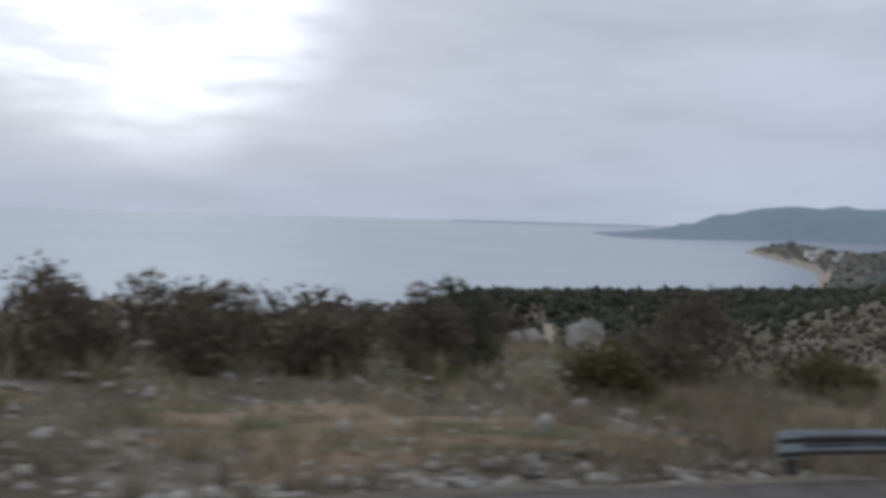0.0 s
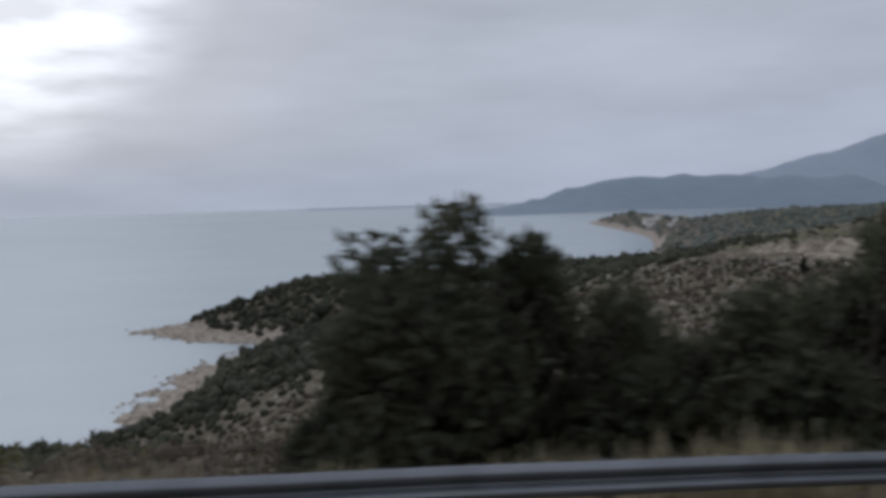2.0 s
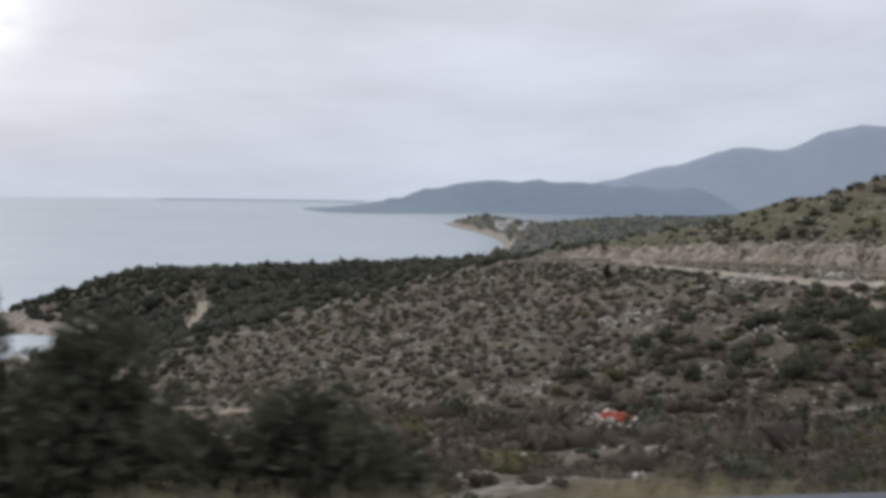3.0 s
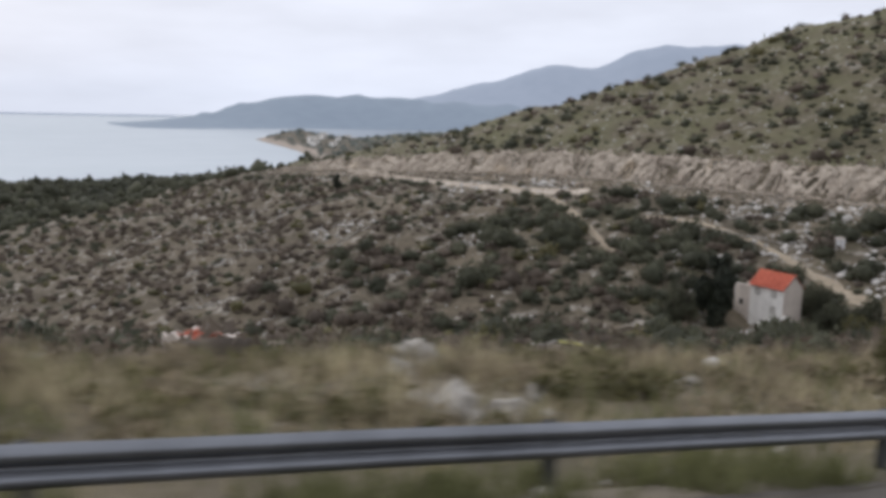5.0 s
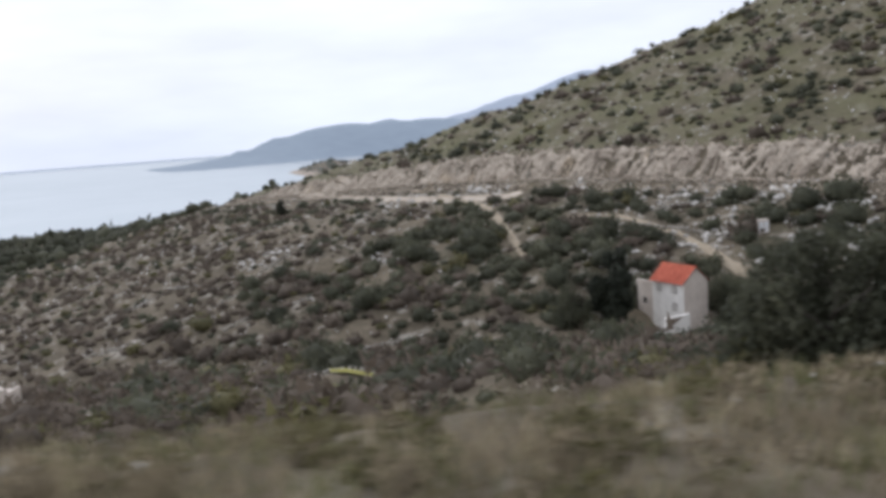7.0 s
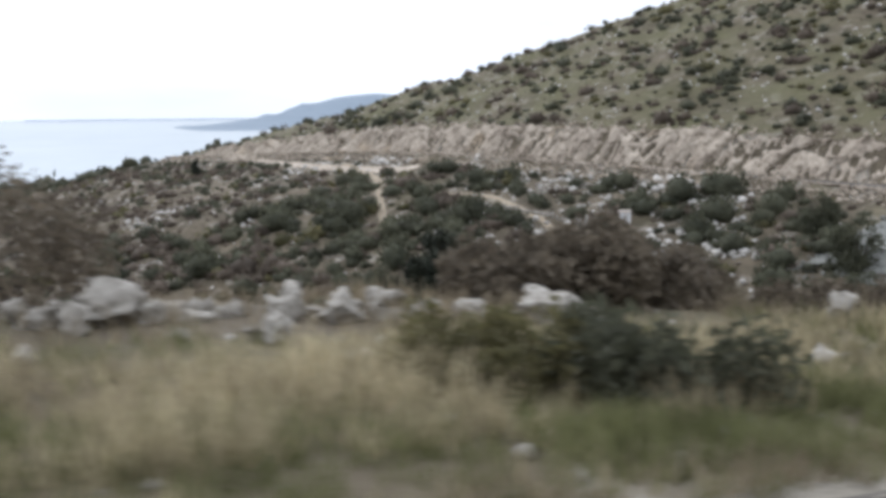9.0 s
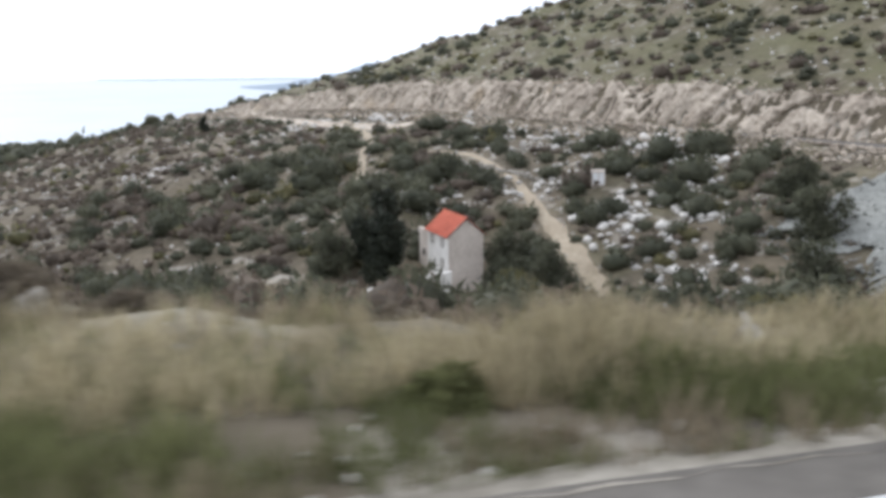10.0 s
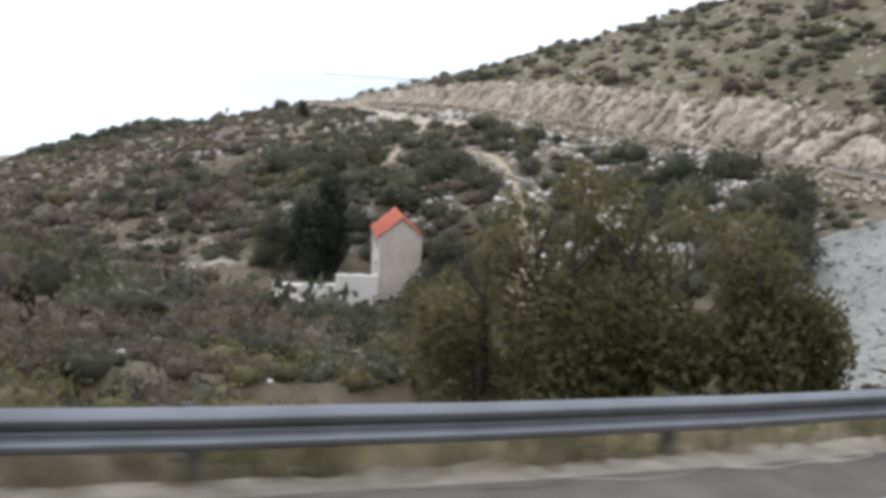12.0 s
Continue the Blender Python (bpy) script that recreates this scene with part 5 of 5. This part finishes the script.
def valley_oaks():
    """Clumps of taller evergreen oak in the valley and along its paths."""
    x, y, rng = scatter(150, 275, 40, 330, 5.2, 85)
    k, d = near_line(x, y)
    s = ALONG[k] - S0
    want = 0.20 + 0.34 * wave(x, y, 26, 86) + 0.45 * bump(x, y, 238, 125, 20, 34) + 0.6 * bump(x, y, 215, 130, 18, 26) + 0.5 * bump(x, y, 208, 128, 9, 12) + 0.7 * bump(x, y, 207, 74, 34, 13) + 0.5 * bump(x, y, 246, 95, 22, 18) + 0.45 * bump(x, y, 249, 97, 14, 16) + 0.32 * bump(x, y, 240, 106, 22, 34) + 0.45 * bump(x, y, 246, 103, 14, 22) + 0.75 * bump(x, y, 208, 58, 26, 12) - 0.9 * np.clip((y - 188) / 25, 0, 1) + 0.45 * bump(x, y, 225, 165, 16, 22) + 0.4 * bump(x, y, 222, 84, 18, 12) + 0.3 * bump(x, y, 195, 150, 26, 30)
    keep = (rng.uniform(0, 1, len(x)) < want) & (d > 6) & clear_of(x, y, 4.0) & ~((s > 222) & (s < 305) & (d < 19))
    x, y = x[keep], y[keep]
    v, q, t = joined([far_bush(rng, 150, 1.05, 0.20) for _ in range(9)], np.column_stack([x, y, ground(x, y) - 0.3]), np.exp(rng.normal(0.86, 0.28, len(x))), rng.uniform(0, 6.3, len(x)), rng.uniform(0.85, 1.25, len(x)))
    tagged(mesh_np("oak_clumps", v, q, M_LEAF, tris=t), "clumps of dark round evergreen oaks in the valley", "trees", kind="stuff")


valley_oaks()


def track_oaks():
    """Round bushes close beside the vehicle track."""
    rng = np.random.RandomState(97)
    p = smooth_line(np.array(TRACK, float), 3.0)[1:]
    west = (rng.uniform(0, 1, len(p)) < 0.72)
    side = np.where(west, -1, 1) * rng.uniform(2.9, 4.6, len(p))
    x, y = p[:, 0] + side, p[:, 1] + rng.uniform(-1.5, 1.5, len(p))
    v, q, t = joined([far_bush(rng, 150, 1.0, 0.20) for _ in range(5)], np.column_stack([x, y, ground(x, y) - 0.3]), rng.uniform(1.3, 2.4, len(x)), rng.uniform(0, 6.3, len(x)))
    tagged(mesh_np("track_bushes", v, q, M_LEAF, tris=t), "round evergreen bushes beside the vehicle track", "shrubs", kind="stuff")


track_oaks()


def shelf_heath():
    """Low tufts of heath on the narrow shelf beside the road."""
    rng = np.random.RandomState(98)
    n = 900
    s, o = rng.uniform(58, 148, n), 1.6 + 6.5 * rng.uniform(0, 1, n)
    idx = np.interp(s + S0, ALONG, np.arange(len(ALONG)))
    at = lambda a: np.interp(idx, np.arange(len(ALONG)), a)
    x, y = at(LINE[:, 0]) + at(NOR[:, 0]) * o, at(LINE[:, 1]) + at(NOR[:, 1]) * o
    for name, sel, mat, label in (("brown_tufts", np.arange(n) % 2 == 0, M_WITHER, "low brown heath tufts beside the road"), ("green_tufts", np.arange(n) % 2 == 1, M_OLIVE, "low olive-green tufts beside the road")):
        v, q, t = joined([far_bush(rng, 75, 0.7, 0.29, 0.4) for _ in range(6)], np.column_stack([x, y, ground(x, y) - 0.05])[sel], rng.uniform(0.2, 0.5, sel.sum()), rng.uniform(0, 6.3, sel.sum()), rng.uniform(0.6, 1.2, sel.sum()))
        tagged(mesh_np(name, v, q, mat, tris=t), label, "shrubs", kind="stuff")


shelf_heath()


def cape_wood():
    x, y, rng = scatter(-130, 620, 340, 1000, 6.2, 91)
    z = ground(x, y)
    k, d = near_line(x, y)
    cover = wave(x, y, 70, 92)
    keep = (z > SEA_LEVEL + 4.2 + 1.6 * wave(x, y, 25, 93)) & (rng.uniform(0, 1, len(x)) < 0.95 + 0.2 * cover - np.where(d < 0, 0.3, 0)) & clear_of(x, y, 3.0)
    x, y, z = x[keep], y[keep], z[keep]
    size = np.exp(rng.normal(1.36, 0.28, len(x))) * np.interp(y, [345, 430], [0.45, 1.0])
    v, q, t = joined([far_bush(rng, 9, 1.1, 0.40, 0.80) for _ in range(9)], np.column_stack([x, y, z - 0.3]), size, rng.uniform(0, 6.3, len(x)), rng.uniform(0.8, 1.3, len(x)))
    tagged(mesh_np("cape_wood", v, q, M_WOOD, tris=t), "dense dark evergreen wood on the cape", "wood", kind="stuff")
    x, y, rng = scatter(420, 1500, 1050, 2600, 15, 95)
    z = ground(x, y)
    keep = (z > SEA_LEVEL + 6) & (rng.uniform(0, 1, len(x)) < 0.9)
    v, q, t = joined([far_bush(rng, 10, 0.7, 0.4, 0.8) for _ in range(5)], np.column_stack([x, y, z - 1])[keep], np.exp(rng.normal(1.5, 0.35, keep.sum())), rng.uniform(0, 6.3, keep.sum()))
    tagged(mesh_np("coast_wood", v, q, M_COAST, tris=t), "scrub along the far coast, paled with painted haze", "wood", kind="stuff")


cape_wood()


def limb(bm, a, b, r0, r1, seg=6):
    """A tapered branch between two points."""
    way = b - a
    m = Matrix.Translation((a + b) / 2) @ way.to_track_quat("Z", "Y").to_matrix().to_4x4()
    bmesh.ops.create_cone(bm, cap_ends=True, segments=seg, radius1=r0, radius2=r1, depth=way.length, matrix=m)


def tree(name, x, y, height, spread_, seed, leaves, leaf, mat, label, category, slim=1.0, low=0.12, lumps=9, sparse=1.0):
    """A many-stemmed tree or tall shrub: trunk with limbs, crown of single leaves in lumps."""
    rng = np.random.RandomState(seed)
    root = new(name)
    z = on_ground(x, y)
    root.location = (x, y, z - 0.1)
    blobs = []
    for i in range(lumps):
        f = (i + 0.5) / lumps
        hz = height * (low + (0.97 - low) * f)
        wide = spread_ * 0.5 * math.sin(math.pi * min(1, 0.20 + 0.68 * f) ** slim) ** 0.8
        a = rng.uniform(0, 6.3)
        r = wide * rng.uniform(0.25, 0.75)
        blobs.append((r * math.cos(a), r * math.sin(a), hz - height * 0.06, *(np.array([0.55, 0.55, 0.62]) * max(wide, 0.28 * spread_) * rng.uniform(0.7, 1.15))))
    for i in range(lumps):
        a, f = 6.283 * i / lumps + rng.uniform(-0.3, 0.3), rng.uniform(low + 0.05, 0.62)
        r = spread_ * 0.33
        blobs.append((r * math.cos(a), r * math.sin(a), height * f, *(np.array([0.2, 0.2, 0.24]) * spread_ * rng.uniform(0.7, 1.2))))
    c = in_blobs(rng, blobs, int(0.55 * leaves * sparse))
    c = c[c[:, 2] > 0.05]
    v, t = leaf_tris(rng, c, 1.22 * leaf, 0.6)
    crown = mesh_np("crown", v, NO_Q, mat, tris=t)
    crown.parent = root
    bm = bmesh.new()
    for i in range(5):
        a = 6.283 * i / 5 + rng.uniform(-0.4, 0.4)
        foot = Vector((0.12 * math.cos(a), 0.12 * math.sin(a), -0.2))
        knee = foot + Vector((0.16 * spread_ * math.cos(a), 0.16 * spread_ * math.sin(a), height * 0.4))
        tip = knee + Vector((0.12 * spread_ * math.cos(a + 0.5), 0.12 * spread_ * math.sin(a + 0.5), height * 0.42))
        limb(bm, foot, knee, 0.016 * height, 0.010 * height)
        limb(bm, knee, tip, 0.010 * height, 0.002 * height)
        for j in range(4):
            p = knee.lerp(tip, 0.2 * j)
            b = rng.uniform(0, 6.3)
            limb(bm, p, p + Vector((0.2 * spread_ * math.cos(b), 0.2 * spread_ * math.sin(b), 0.14 * height)), 0.006 * height, 0.002 * height, 4)
    part("trunk", bm, M_BARK, root, "grey-brown branching stems")
    return tagged(root, label, category)


tree("tree", 46.9, 19.0, 7.0, 5.4, 302, 36000, 0.19, M_LEAF, "tall dark evergreen oak behind the barrier", "tree", lumps=12, low=0.03)
tree("tree", 48.0, 18.8, 7.3, 4.6, 320, 30000, 0.19, M_LEAF, "dense dark evergreen oak behind the barrier", "tree", lumps=11, low=0.03)
tree("tree", 44.9, 18.8, 6.9, 3.7, 323, 20000, 0.17, M_LEAF, "dark evergreen oak in a row behind the barrier", "tree", low=0.03)
tree("tree", 50.9, 18.6, 4.6, 4.8, 303, 26000, 0.17, M_LEAF, "low dark evergreen oak behind the barrier", "tree", low=0.03)
tree("tree", 54.4, 18.3, 3.4, 4.6, 321, 18000, 0.17, M_LEAF, "low dark evergreen shrub tree behind the barrier", "tree", low=0.03)
tree("tree", 131.3, 10.5, 3.7, 3.6, 308, 20000, 0.15, M_LEAF, "dark round evergreen shrub at the shelf edge", "tree", low=0.02)
tree("tree", 132.6, 9.7, 3.3, 3.2, 324, 16000, 0.15, M_LEAF, "dark evergreen shrub at the shelf edge", "tree", low=0.02)
tree("tree", 130.2, 10.9, 1.8, 2.6, 309, 6000, 0.15, M_OLIVE, "grey-green shrub at the shelf edge", "tree", low=0.02)
tree("tree", 159.7, 10.2, 1.3, 2.9, 330, 14000, 0.15, M_BARE, "broad brown leafless shrub behind a boulder", "tree", low=0.02)
tree("tree", 161.3, 9.9, 1.6, 2.9, 331, 14000, 0.15, M_BARE, "broad brown leafless shrub behind a boulder", "tree", low=0.02)
tree("tree", 163.0, 9.5, 1.3, 2.9, 332, 14000, 0.15, M_BARE, "broad brown leafless shrub behind a boulder", "tree", low=0.02)
tree("tree", 36.3, 17.5, 4.6, 3.2, 340, 18917, 0.16, M_LEAF, "dark evergreen oak close behind the barrier", "tree", low=0.03)
tree("tree", 37.0, 17.3, 5.7, 3.8, 341, 20872, 0.16, M_LEAF, "dark evergreen oak close behind the barrier", "tree", low=0.03)
tree("tree", 38.5, 16.9, 5.2, 3.0, 342, 19987, 0.16, M_LEAF, "dark evergreen oak close behind the barrier", "tree", low=0.03)
tree("tree", 39.5, 16.6, 4.2, 3.0, 343, 17440, 0.16, M_LEAF, "dark evergreen oak close behind the barrier", "tree", low=0.03)
tree("tree", 41.2, 15.4, 3.7, 2.7, 344, 15687, 0.16, M_LEAF, "dark evergreen oak close behind the barrier", "tree", low=0.03)
tree("tree", 35.4, 17.6, 3.5, 2.4, 345, 16769, 0.16, M_LEAF, "dark evergreen oak close behind the barrier", "tree", low=0.03)
tree("tree", 206.7, 17.5, 7.2, 4.4, 305, 24000, 0.145, M_OLIVE, "spreading olive-green shrub tree below the barrier", "tree", low=0.03)
tree("tree", 208.5, 16.8, 8.2, 4.6, 306, 26000, 0.145, M_OLIVE, "spreading olive-green shrub tree below the barrier", "tree", low=0.03)
tree("tree", 211.0, 15.7, 6.9, 5.0, 307, 26000, 0.145, M_OLIVE, "spreading olive-brown shrub tree below the barrier", "tree", low=0.03)
tree("tree", 212.4, 14.9, 4.6, 3.4, 325, 18000, 0.145, M_OLIVE, "spreading olive-green shrub tree below the barrier", "tree", low=0.03)
tree("cypress", 207.8, 109.2, 13.0, 6.8, 310, 22000, 0.42, M_CYPRESS, "broad dark cypress beside the stone house", "tree", slim=1.25, low=0.02, lumps=14)
tree("tree", 202.4, 112.0, 7.6, 6.6, 311, 8000, 0.32, M_LEAF, "round evergreen oak beside the cypress", "tree", low=0.02)
tree("pine", 210.9, 262.9, 5.6, 2.8, 312, 3500, 0.3, M_CYPRESS, "single dark pine on the spur skyline", "tree", slim=1.2)
tree("tree", 219.6, 95.4, 4.6, 6.5, 322, 8000, 0.3, M_LEAF, "dark evergreen shrub tree against the gable", "tree", low=0.03)
tree("tree", 223.1, 100.2, 7.0, 7.0, 313, 9000, 0.3, M_LEAF, "dark evergreen oak beside the house", "tree", low=0.03)
tree("tree", 223.0, 89.9, 6.5, 6.5, 314, 9000, 0.3, M_LEAF, "round evergreen oak below the house", "tree", low=0.03)
tree("tree", 217.5, 88.2, 5.5, 6.0, 315, 8000, 0.3, M_OLIVE, "olive-green shrub tree below the house", "tree", low=0.03)
tree("tree", 210.0, 86.5, 3.4, 7.0, 316, 8000, 0.3, M_LEAF, "dark evergreen shrub tree below the house", "tree", low=0.03)
tree("tree", 247.1, 71.4, 7.0, 6.5, 317, 9000, 0.3, M_LEAF, "dark evergreen oak beside the embankment", "tree", low=0.03)
tree("tree", 239.4, 64.9, 6.0, 6.0, 318, 8000, 0.3, M_LEAF, "round evergreen oak beside the embankment", "tree", low=0.03)
tree("tree", 253.6, 82.6, 5.5, 5.5, 319, 7000, 0.3, M_LEAF, "dark evergreen shrub tree by the upper road", "tree", low=0.03)

def shrubs(seed, spots):
    """Shrubs at x, y, of a height and width, for one stretch of the road."""
    looks = {"bare_twigs": "brown half-bare winter shrub on the shelf", "olive_leaf": "low olive-green shrub beside the road", "maquis_leaf": "low dark evergreen shrub beside the road", "green_weed": "bushy green weed clump on the verge"}
    for i, (sx, sy, sh, sw, sm) in enumerate(spots):
        tree("shrub", sx, sy, sh, sw, seed + i, 3200 if sm is M_BARE else 4500, 0.12, sm, looks[sm.name], "shrub", low=0.05, lumps=6)


shrubs(400, [(-9.4, 19.0, 2.1, 3.0, M_BARE), (-7.6, 17.2, 1.70, 2.4, M_BARE), (-6.6, 19.6, 2.0, 2.8, M_BARE), (-5.3, 17.7, 1.80, 2.2, M_BARE), (-4.2, 20.4, 1.9, 2.8, M_BARE), (-3.0, 18.2, 1.80, 2.4, M_BARE), (-1.8, 21.0, 1.5, 2.8, M_BARE), (-0.7, 18.3, 1.20, 2.0, M_BARE), (0.4, 21.6, 1.3, 2.6, M_BARE), (1.4, 19.1, 1.90, 2.2, M_BARE), (2.2, 21.4, 2.0, 2.4, M_LEAF), (4.6, 16.7, 1.00, 2.0, M_OLIVE), (6.4, 19.2, 1.0, 2.6, M_BARE), (7.5, 20.2, 1.90, 2.4, M_BARE), (9.8, 18.6, 0.6, 2.0, M_OLIVE), (10.4, 23.0, 0.6, 1.5, M_BARE), (12.0, 17.1, 0.4, 1.1, M_BARE), (13.0, 21.4, 0.7, 1.7, M_BARE)])
shrubs(430, [(14.4, 16.5, 0.4, 1.1, M_BARE), (15.7, 18.2, 0.4, 1.1, M_BARE), (18.5, 17.6, 0.5, 1.3, M_BARE), (19.6, 18.6, 1.2, 2.0, M_BARE), (21.2, 17.8, 1.2, 2.0, M_BARE), (22.2, 17.8, 1.20, 2.2, M_BARE), (22.4, 18.0, 1.7, 2.4, M_LEAF), (23.2, 18.2, 1.8, 2.2, M_LEAF), (24.0, 18.3, 1.9, 2.2, M_BARE), (24.7, 18.4, 1.8, 2.2, M_BARE), (25.2, 17.7, 1.32, 2.2, M_BARE), (26.4, 18.6, 1.5, 2.4, M_LEAF), (28.4, 18.8, 1.4, 2.6, M_BARE), (95.7, 13.9, 1.50, 2.4, M_BARE), (97.7, 9.4, 1.20, 1.8, M_OLIVE), (98.1, 8.8, 1.60, 2.2, M_OLIVE), (98.7, 8.3, 1.70, 2.4, M_OLIVE), (101.7, 10.6, 1.40, 2.2, M_BARE)])
shrubs(460, [(102.7, 10.4, 1.30, 2.2, M_BARE), (103.6, 8.6, 0.7, 1.6, M_BARE), (104.1, 14.1, 1.80, 2.8, M_BARE), (107.3, 14.9, 1.60, 2.4, M_OLIVE), (110.8, 13.9, 1.30, 2.2, M_BARE), (123.0, 13.1, 1.20, 2.0, M_OLIVE), (128.0, 12.6, 1.40, 2.2, M_BARE), (150.9, 11.8, 2.40, 3.0, M_BARE), (155.0, 4.4, 0.9, 2.0, M_OLIVE), (155.9, 3.9, 0.95, 2.2, M_OLIVE), (156.8, 3.5, 0.95, 2.2, M_LEAF), (157.8, 3.0, 0.95, 2.2, M_LEAF), (164.2, 7.6, 0.45, 1.4, M_BARE), (165.5, 7.2, 0.5, 1.5, M_BARE), (166.9, 6.9, 0.45, 1.4, M_BARE), (168.3, 6.6, 0.45, 1.4, M_BARE), (169.0, 8.8, 1.4, 2.2, M_BARE), (170.8, 8.6, 1.3, 2.2, M_BARE), (172.4, 8.2, 1.2, 2.2, M_BARE), (173.6, 7.6, 0.8, 2.0, M_BARE), (174.0, 14.7, 1.50, 2.6, M_LEAF), (179.8, 14.9, 1.50, 2.4, M_OLIVE)])
shrubs(520, [(182.2, 1.7, 0.4, 0.7, M_GREEN), (183.5, 1.3, 0.4, 0.7, M_GREEN), (184.3, 1.9, 0.5, 0.8, M_GREEN), (185.6, 1.2, 0.4, 0.7, M_GREEN), (186.3, 1.7, 0.5, 0.9, M_GREEN), (187.2, 1.4, 0.4, 0.7, M_GREEN), (163.0, 2.3, 0.6, 0.9, M_GREEN), (161.9, 2.0, 0.55, 0.9, M_GREEN), (170.6, 1.5, 0.35, 0.6, M_GREEN), (172.9, 1.3, 0.35, 0.6, M_GREEN)])
shrubs(490, [(184.4, 14.5, 1.70, 2.4, M_LEAF), (188.5, 10.7, 1.50, 2.2, M_LEAF), (192.0, 9.7, 1.60, 2.4, M_OLIVE), (195.8, 10.4, 1.80, 2.6, M_LEAF), (199.4, 10.0, 1.60, 2.6, M_BARE), (203.1, 10.7, 1.50, 2.4, M_OLIVE)])


def grass(name, label, mat, stretches, per_metre, tall, seed):
    """Tufts of blades beside the road: stretches of (s from, s to, off from, off to)."""
    rng = np.random.RandomState(seed)
    xs, ys = [], []
    for s0, s1, o0, o1 in stretches:
        n = int((s1 - s0) * per_metre)
        s = rng.uniform(s0, s1, n)
        o = o0 + (o1 - o0) * rng.uniform(0, 1, n)
        idx = np.interp(s + S0, ALONG, np.arange(len(ALONG)))
        at = lambda a: np.interp(idx, np.arange(len(ALONG)), a)
        x, y = at(LINE[:, 0]) + at(NOR[:, 0]) * o, at(LINE[:, 1]) + at(NOR[:, 1]) * o
        keep = wave(x, y, 4.5, seed) + 0.5 * wave(x, y, 1.5, seed + 1) > rng.uniform(-1.1, 0.5, n)
        xs.append(x[keep]), ys.append(y[keep])
    x, y = np.concatenate(xs), np.concatenate(ys)
    pieces = []
    for _ in range(8):
        n = 7
        foot = np.column_stack([rng.normal(0, 0.10, (n, 2)), np.zeros(n)])
        a = rng.uniform(0, 6.3, n)
        lean = rng.uniform(0.1, 0.5, n)
        side = np.column_stack([-np.sin(a), np.cos(a), 0 * a]) * 0.021
        way = np.column_stack([np.cos(a) * lean, np.sin(a) * lean, np.ones(n)])
        h = rng.uniform(0.5, 1.1, n)[:, None]
        tip = foot + way * (1, 1, 0.92) * h + np.column_stack([np.cos(a), np.sin(a), 0 * a]) * 0.12
        v = np.stack([foot - side, foot + side, tip + side * 0.3, tip - side * 0.3], 1).reshape(-1, 3)
        q = np.arange(4 * n).reshape(-1, 4)
        pieces.append((v, q, NO_T))
    size = tall * rng.uniform(0.5, 1.25, len(x)) * (1 + 0.35 * wave(x, y, 7, seed + 2))
    v, q, t = joined(pieces, np.column_stack([x, y, ground(x, y) - 0.02]), size, rng.uniform(0, 6.3, len(x)))
    tagged(mesh_np(name, v, q, mat), label, "grass", kind="stuff")


grass("dry_grass", "tall dry straw-coloured grass beside the road", M_STRAW, [(134, 172, 2.2, 6), (150, 172, 2.2, 6.5), (172, 183, 1.8, 4.4), (172, 183, 1.8, 4.4), (-12, 20, 8, 20), (26, 58, 0.9, 2.6)], 90, 0.50, 501)
grass("short_grass", "short dry grass on the narrow shelf", M_STRAW, [(58, 106, 0.9, 7.0), (58, 106, 0.9, 7.0), (66, 106, 1.5, 7.0), (102, 140, 0.8, 6.5), (184, 262, 0.4, 1.8), (-14, 14, 2, 8), (130, 150, 3, 9), (132, 157, 0.8, 8)], 70, 0.32, 531)
grass("green_grass", "low green weeds and grass on the verge", M_GREEN, [(104, 140, 0.4, 5.5), (132, 188, 0.25, 4.0), (140, 188, 0.25, 3.0), (140, 172, 0.25, 5.0), (156, 188, 0.9, 2.6), (156, 188, 0.9, 2.6), (150, 172, 3, 8), (58, 106, 0.5, 6.5), (58, 112, 0.0, 0.9), (58, 112, 0.0, 0.9), (-16, 14, 1.5, 16), (184, 262, 0.25, 2.6)], 90, 0.34, 511)
grass("brown_grass", "brown withered grass and stalks on the shelf", M_WITHER, [(58, 106, 2.0, 8.5), (58, 106, 4.0, 8.5), (104, 140, 1.2, 6.5), (104, 140, 1.2, 6.5), (130, 165, 4, 14), (136, 160, 4, 14), (-16, 22, 8, 24), (-16, 60, 0.3, 3), (4, 30, 0.9, 6), (4, 30, 0.9, 8), (4, 30, 0.9, 8), (110, 262, 0.25, 1.2), (194, 222, 1.5, 6), (186, 216, 1.5, 9), (156, 177, 5.5, 13), (156, 177, 5.5, 13), (104, 126, 0.8, 6)], 50, 0.38, 521)
